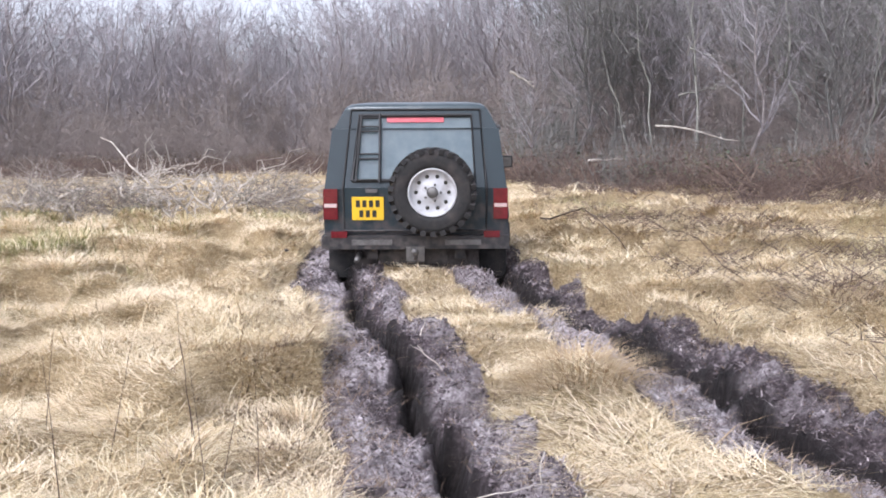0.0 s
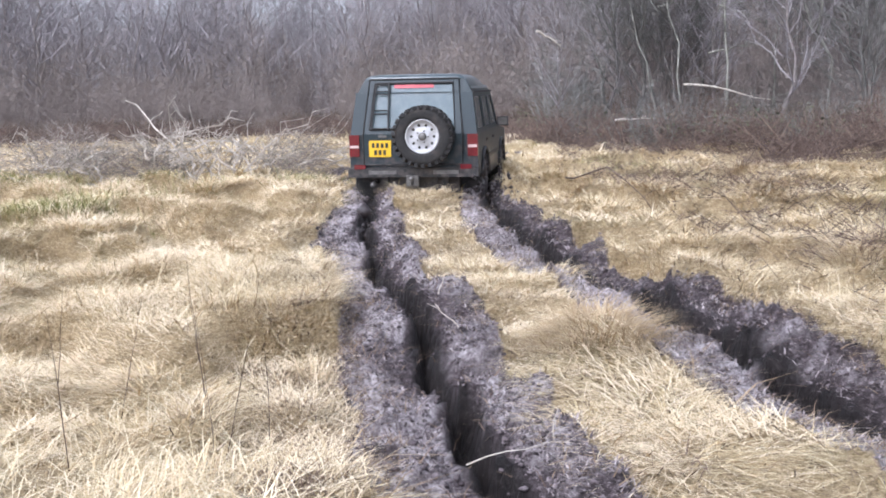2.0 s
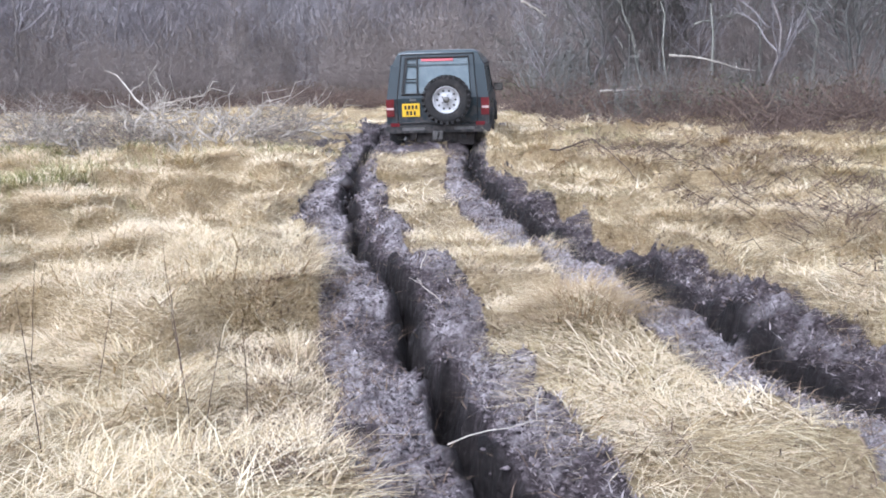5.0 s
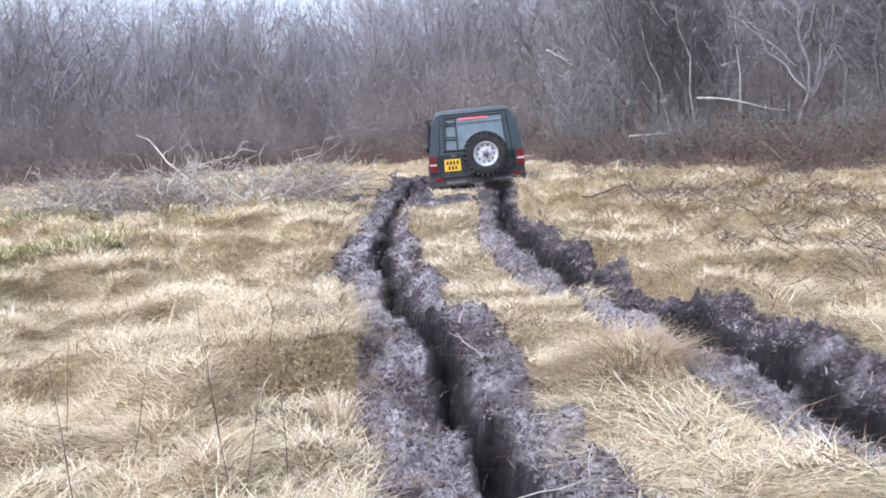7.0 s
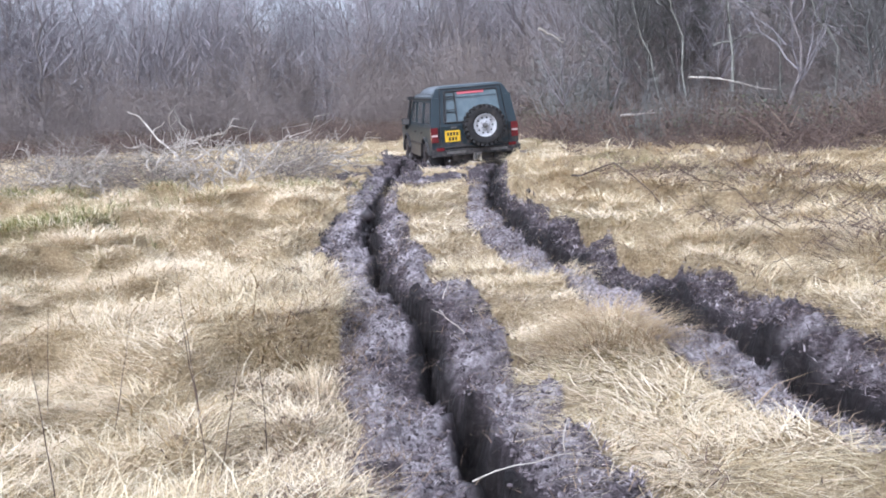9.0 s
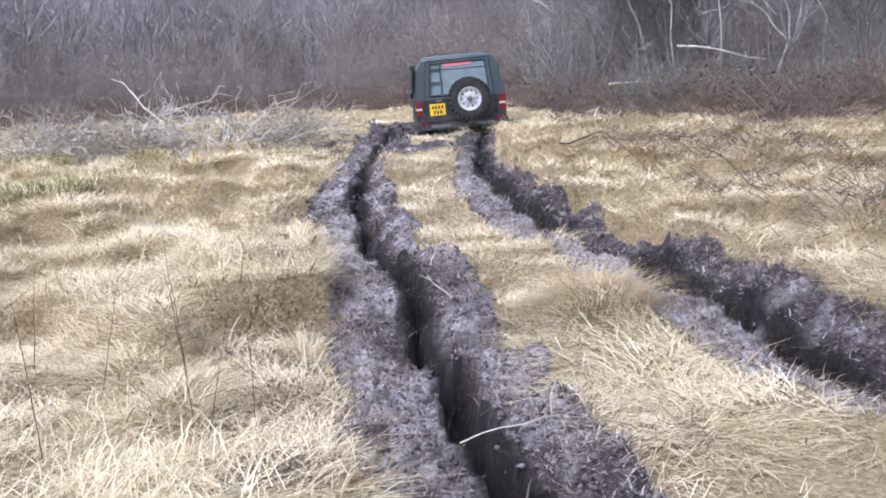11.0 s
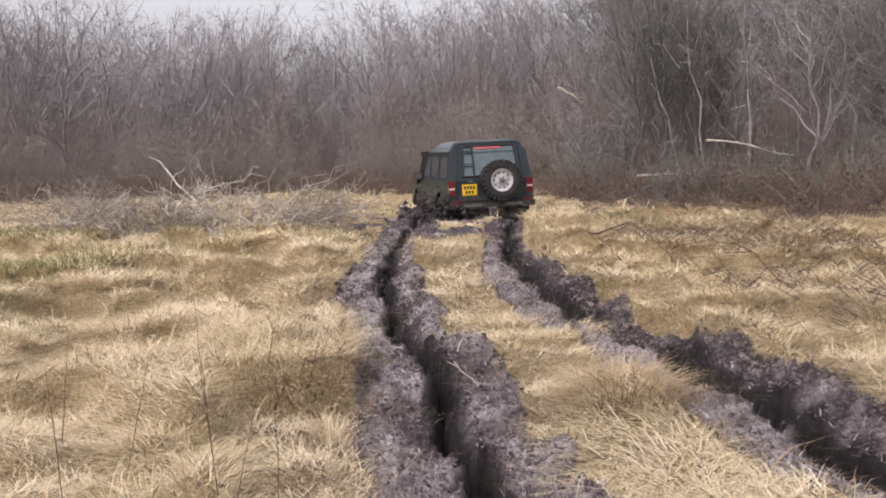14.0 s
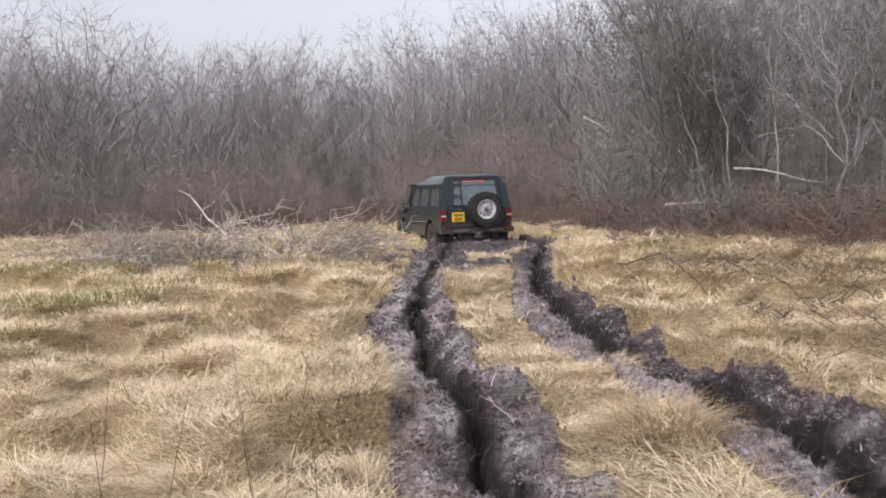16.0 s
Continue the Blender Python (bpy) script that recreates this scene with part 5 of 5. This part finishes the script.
    part("lower_panel", boxed(-0.67, 0.66, -0.024, 0.02, 0.72, 1.15), M_PAINT, door, bevel=0.012)
    part("rear_window", slab(bmesh.new(), [Vector(p) + Vector((0, 0.012, 0)) for p in grown(di, 1.01)], (0, 0.006, 0)), M_GLASS, door, "blue-grey rear window")
    # rubber seals round glass and door
    for name, c, r in (("window_seal", di, 0.019), ("door_seal", [tail(-0.68, 0.74), tail(0.67, 0.74), tail(0.675, 1.14), tail(0.61, 1.876), tail(-0.61, 1.876), tail(-0.685, 1.14)], 0.012)):
        bm = bmesh.new()
        q = [Vector(p) + Vector((0, -0.006, 0)) for p in c]
        tube(bm, q + [q[0]], [r] * (len(q) + 1), 6)
        part(name, bm, M_BLACK, door, "black rubber seal")
    bm = bmesh.new()
    tube(bm, [tail(-0.335, 1.20, -0.03), tail(-0.335, 1.84, -0.03)], [0.014, 0.014], 6)
    part("ladder_rail", bm, M_BLACK, door)
    bm = bmesh.new()
    tube(bm, [tail(-0.56, 1.21, -0.03), tail(-0.51, 1.82, -0.03)], [0.012, 0.012], 6)
    part("ladder_rail", bm, M_BLACK, door)
    for z in (1.225, 1.42, 1.465, 1.675, 1.72, 1.80):
        bm = bmesh.new()
        w = -0.56 + 0.05 * (z - 1.21) / 0.61
        tube(bm, [tail(w, z, -0.03), tail(-0.335, z, -0.03)], [0.009, 0.009], 6)
        part("ladder_rung", bm, M_BLACK, door)
    bm = boxed(-0.27, 0.27, 0, 0.002, -0.028, 0.028)
    for v in bm.verts:
        v.co = Vector(tail(v.co.x, 1.785 + v.co.z, v.co.y - 0.001))
    part("sun_strip", bm, M_BANNER, door, "faded red strip across the top of the glass")
    part("door_release", boxed(-0.47, -0.36, -0.045, -0.02, 1.105, 1.135), M_DIM, door, "chrome tail-door handle", bevel=0.006)
    # plate with bars for its characters
    plate = part("number_plate", boxed(-0.60, -0.30, -0.040, -0.026, 0.845, 1.065), M_YELLOW, car, "yellow square rear plate", bevel=0.006)
    for row, count in ((1.0, 4), (0.905, 3)):
        for k in range(count):
            cx = -0.45 + (k - (count - 1) / 2) * 0.062
            part("plate_bar", boxed(cx - 0.019, cx + 0.019, -0.044, -0.040, row - 0.033, row + 0.033), M_INK_SHADE, plate)
    # spare wheel on its carrier
    bm = bmesh.new()
    tube(bm, [(0.168, -0.02, 1.123), (0.168, -0.20, 1.123)], [0.09, 0.06], 10)
    part("spare_carrier", bm, M_BLACK, car)
    spare = make_wheel(car, M_TYRE, "spare wheel with a blocky mud tyre", "spare_wheel")
    spare.matrix_basis = pose(0.168, -0.17, 1.123, 0, 0, -90)
    # bumpers, hitch, underside
    part("rear_bumper", boxed(-0.885, 0.885, -0.10, 0.06, 0.575, 0.70), M_BLACK, car, "black steel rear bumper with scuffed edges", bevel=0.02)
    for x0, x1 in ((-0.60, -0.22), (0.28, 0.62)):
        part("bumper_step", boxed(x0, x1, -0.112, -0.10, 0.615, 0.665), M_DIM, car, "scuffed bright bumper tread")
    part("tow_plate", boxed(-0.085, 0.085, -0.13, -0.10, 0.46, 0.60), M_DIM, car, "pale towing plate", bevel=0.01)
    bm = bmesh.new()
    bmesh.ops.create_uvsphere(bm, u_segments=12, v_segments=8, radius=0.035)
    for v in bm.verts:
        v.co += Vector((0, -0.19, 0.56))
    tube(bm, [(0, -0.12, 0.50), (0, -0.19, 0.50), (0, -0.19, 0.55)], [0.02, 0.02, 0.018], 8)
    part("tow_ball", bm, M_DIM, car, flat=False)
    part("front_bumper", boxed(-0.87, 0.87, 4.10, 4.24, 0.52, 0.68), M_BLACK, car, bevel=0.025)
    part("grille", boxed(-0.44, 0.44, 4.12, 4.155, 0.82, 0.98), M_BLACK, car, bevel=0.01)
    for s in (-1, 1):
        part("chassis_rail", boxed(s * 0.42 - 0.05, s * 0.42 + 0.05, 0.05, 4.0, 0.46, 0.62), M_BLACK, car)
    # Dark block added under the body in place of the shadow there.
    part("underbody_shade", boxed(-0.60, 0.60, 0.14, 3.9, 0.34, 0.61), M_MUDTYRE, car, "dark block added for the shade under the body", bevel=0.05)
    part("fuel_tank", boxed(-0.36, 0.30, 0.10, 0.52, 0.40, 0.60), M_BLACK, car, bevel=0.03)
    for cy in (0.82, 3.36):
        bm = bmesh.new()
        tube(bm, [(-0.70, cy, TYRE_R), (-0.18, cy, TYRE_R), (0.05, cy, TYRE_R), (0.30, cy, TYRE_R), (0.70, cy, TYRE_R)], [0.05, 0.06, 0.15, 0.06, 0.05], 10)
        part("axle", bm, M_MUDTYRE, car, "muddy axle with its differential", flat=False)
    bm = bmesh.new()
    tube(bm, [(-0.55, 0.35, 0.5), (-0.55, -0.02, 0.49), (-0.56, -0.10, 0.46)], [0.028, 0.028, 0.028], 8)
    part("exhaust", bm, M_DIM, car, flat=False)
    # snorkel up the windscreen pillar
    bm = bmesh.new()
    tube(bm, [(-0.89, 3.30, 1.04), (-0.90, 3.06, 1.10), (-0.885, 2.98, 1.18), (-0.83, 2.64, 1.66), (-0.815, 2.56, 1.70)], [0.04, 0.045, 0.035, 0.032, 0.03], 8)
    snorkel = part("snorkel", bm, M_BLACK, car, "black raised air intake", flat=False)
    part("snorkel_head", boxed(-0.90, -0.77, 2.46, 2.66, 1.67, 1.745), M_BLACK, snorkel, bevel=0.025)
    # inside
    part("dashboard", boxed(-0.72, 0.72, 2.45, 2.85, 0.95, 1.16), M_SEAT, car, bevel=0.04)
    for x in (-0.4, 0.4):
        seat = part("front_seat", boxed(x - 0.24, x + 0.24, 1.72, 1.86, 0.9, 1.36), M_SEAT, car, bevel=0.05)
        part("head_restraint", boxed(x - 0.12, x + 0.12, 1.71, 1.79, 1.39, 1.55), M_SEAT, seat, bevel=0.03)
    part("rear_bench", boxed(-0.6, 0.6, 0.95, 1.09, 0.9, 1.32), M_SEAT, car, bevel=0.05)
    wheels = []
    first = make_wheel(car, M_MUDTYRE, "mud-caked off-road wheel", rim_mat=M_MUDTYRE)
    for k, (x, y) in enumerate(((0.745, 0.82), (0.745, 3.36), (-0.745, 0.82), (-0.745, 3.36))):
        w = first if k == 0 else copy_thing(first, Matrix())
        w.parent = car
        wheels.append((w, x, y))
    return car, wheels


car, wheels = make_car()


def mud_spray(count, seed, spread):
    """A handful of mud thrown as one piece: many wet drops that keep together."""
    q = np.random.default_rng(seed)
    octa = np.array([(1, 0, 0), (-1, 0, 0), (0, 1, 0), (0, -1, 0), (0, 0, 1), (0, 0, -1)], float)
    tri = np.array([(0, 2, 4), (2, 1, 4), (1, 3, 4), (3, 0, 4), (2, 0, 5), (1, 2, 5), (3, 1, 5), (0, 3, 5)])
    mid = q.normal(0, 1, (count, 3)) * np.array(spread)
    size = 0.015 * q.lognormal(0, 0.6, count)
    v = octa[None] * size[:, None, None] * (1 + 0.3 * q.normal(0, 1, (count, 6, 1)).clip(-1.5, 1.5)) + mid[:, None]
    f = (np.arange(count)[:, None] * 6 + tri.ravel()[None]).ravel()
    ob = mesh_object("mud_splash", v.reshape(-1, 3), f, np.full(count * 8, 3), M_WET)
    return tagged(ob, "dark wet mud thrown up by a spinning wheel", "mud", group="thrown mud", kind="stuff")


# when, where from, and the throw in metres per second
THROWS = [(0.0, (-1.0, 9.9, -0.1), (-0.1, -0.6, 2.2)), (0.35, (-1.05, 10.6, -0.1), (-0.2, -0.6, 2.2)), (1.2, (0.35, 12.6, -0.1), (0.3, -0.5, 2.2)), (1.75, (0.3, 13.6, -0.1), (0.3, -0.5, 2.1)),
          (13.3, (-1.0, 20.5, -0.1), (-0.5, -0.4, 2.9)), (13.62, (-0.9, 20.7, -0.1), (-0.4, -0.5, 3.4)), (13.72, (-0.7, 20.9, -0.1), (-0.2, -0.6, 3.0)), (13.8, (-1.2, 21.1, -0.1), (-0.6, -0.3, 2.8)),
          (14.15, (-1.0, 21.2, -0.1), (-0.3, -0.5, 3.0)), (14.25, (-1.3, 21.5, -0.1), (-0.5, -0.4, 2.7)), (14.7, (-1.15, 21.9, -0.1), (-0.3, -0.5, 2.6)), (15.2, (-1.35, 22.5, -0.1), (-0.4, -0.5, 2.4))]
sprays = [mud_spray(320, 900 + i, (0.30, 0.20, 0.17)) for i in range(len(THROWS))]

CAR_ROWS = [
    (0.0, -0.26, 9.69, -0.25, -1.2, 2.4, 0.6),
    (0.5, -0.43, 10.81, -0.27, -2.0, 3.2, -0.2),
    (1.0, -0.39, 11.92, -0.28, 2.0, 2.0, -0.5),
    (1.5, -0.46, 12.91, -0.2, -1.9, 0.9, -0.8),
    (2.0, -0.7, 13.84, -0.26, -6.9, 0.8, 0.4),
    (2.5, -0.61, 14.7, -0.28, -7.9, 2.0, 0.1),
    (3.0, -0.54, 15.51, -0.32, -9.8, 2.3, -1.1),
    (3.5, -0.47, 16.18, -0.31, -9.6, 1.3, -1.7),
    (4.0, -0.35, 16.72, -0.23, -6.4, 0.4, 0.9),
    (6.5, -0.1, 18.73, -0.36, -1.1, 2.7, -2.7),
    (7.0, -0.03, 19.23, -0.37, 2.5, 2.0, -1.9),
    (7.5, 0.06, 19.82, -0.36, 4.1, 2.0, -1.7),
    (8.0, 0.08, 20.2, -0.33, 7.1, 1.8, -2.7),
    (8.5, 0.11, 20.39, -0.29, 11.0, 0.9, -1.6),
    (9.0, 0.1, 20.52, -0.29, 11.8, 1.2, -1.6),
    (11.5, 0.06, 19.79, -0.38, 1.9, 2.5, -2.4),
    (12.0, -0.01, 19.08, -0.37, 1.2, 2.9, -2.7),
    (12.5, -0.05, 18.91, -0.36, -4.6, 3.0, -3.9),
    (13.0, -0.03, 19.42, -0.41, -3.3, 2.6, -2.0),
    (13.5, 0.11, 20.07, -0.36, -0.0, 2.0, -2.5),
    (14.0, 0.08, 20.78, -0.28, 14.5, 0.5, -1.4),
    (14.5, 0.02, 21.37, -0.37, 17.0, 0.9, -2.2),
    (15.0, -0.12, 22.12, -0.35, 18.5, 0.4, -4.1),
    (15.5, -0.48, 23.08, -0.27, 19.5, 0.4, -3.9),
    (16.0, -0.92, 24.03, -0.29, 20.5, 0.3, 0.3),
]


def motions():
    """The car drives off along the ruts, rocks back, and goes on; its wheels turn with the way it makes."""
    walk(car, [(t, pose(x, y, z, pitch, roll, yaw)) for t, x, y, z, yaw, pitch, roll in CAR_ROWS])
    times = [r[0] for r in CAR_ROWS]
    ys = [r[2] for r in CAR_ROWS]
    for w, x, y in wheels:
        rows = []
        for k in range(161):
            t = k / 10
            gone = np.interp(t, times, ys) - ys[0]
            turn = -math.degrees(gone / TYRE_R * 1.15)
            rows.append((t, pose(x, y, TYRE_R, turn, 0, 0) @ pose(0, 0, 0, 0, 0, 0 if x > 0 else 180)))
        walk(w, rows)
    for ob, (start, (x, y, z), (vx, vy, vz)) in zip(sprays, THROWS):
        flight = 2 * vz / 9.81 + 0.1
        rest = z - 0.16
        rows = [(0.0, pose(x, y, rest))] if start > 0 else []
        for k in range(6):
            t = flight * k / 5
            rows.append((start + t, pose(x + vx * t, y + vy * t, rest + max(0.0, vz * t - 4.9 * t * t), 0, 0, 12 * k)))
        rows.append((16.0, rows[-1][1]))
        walk(ob, rows)


motions()
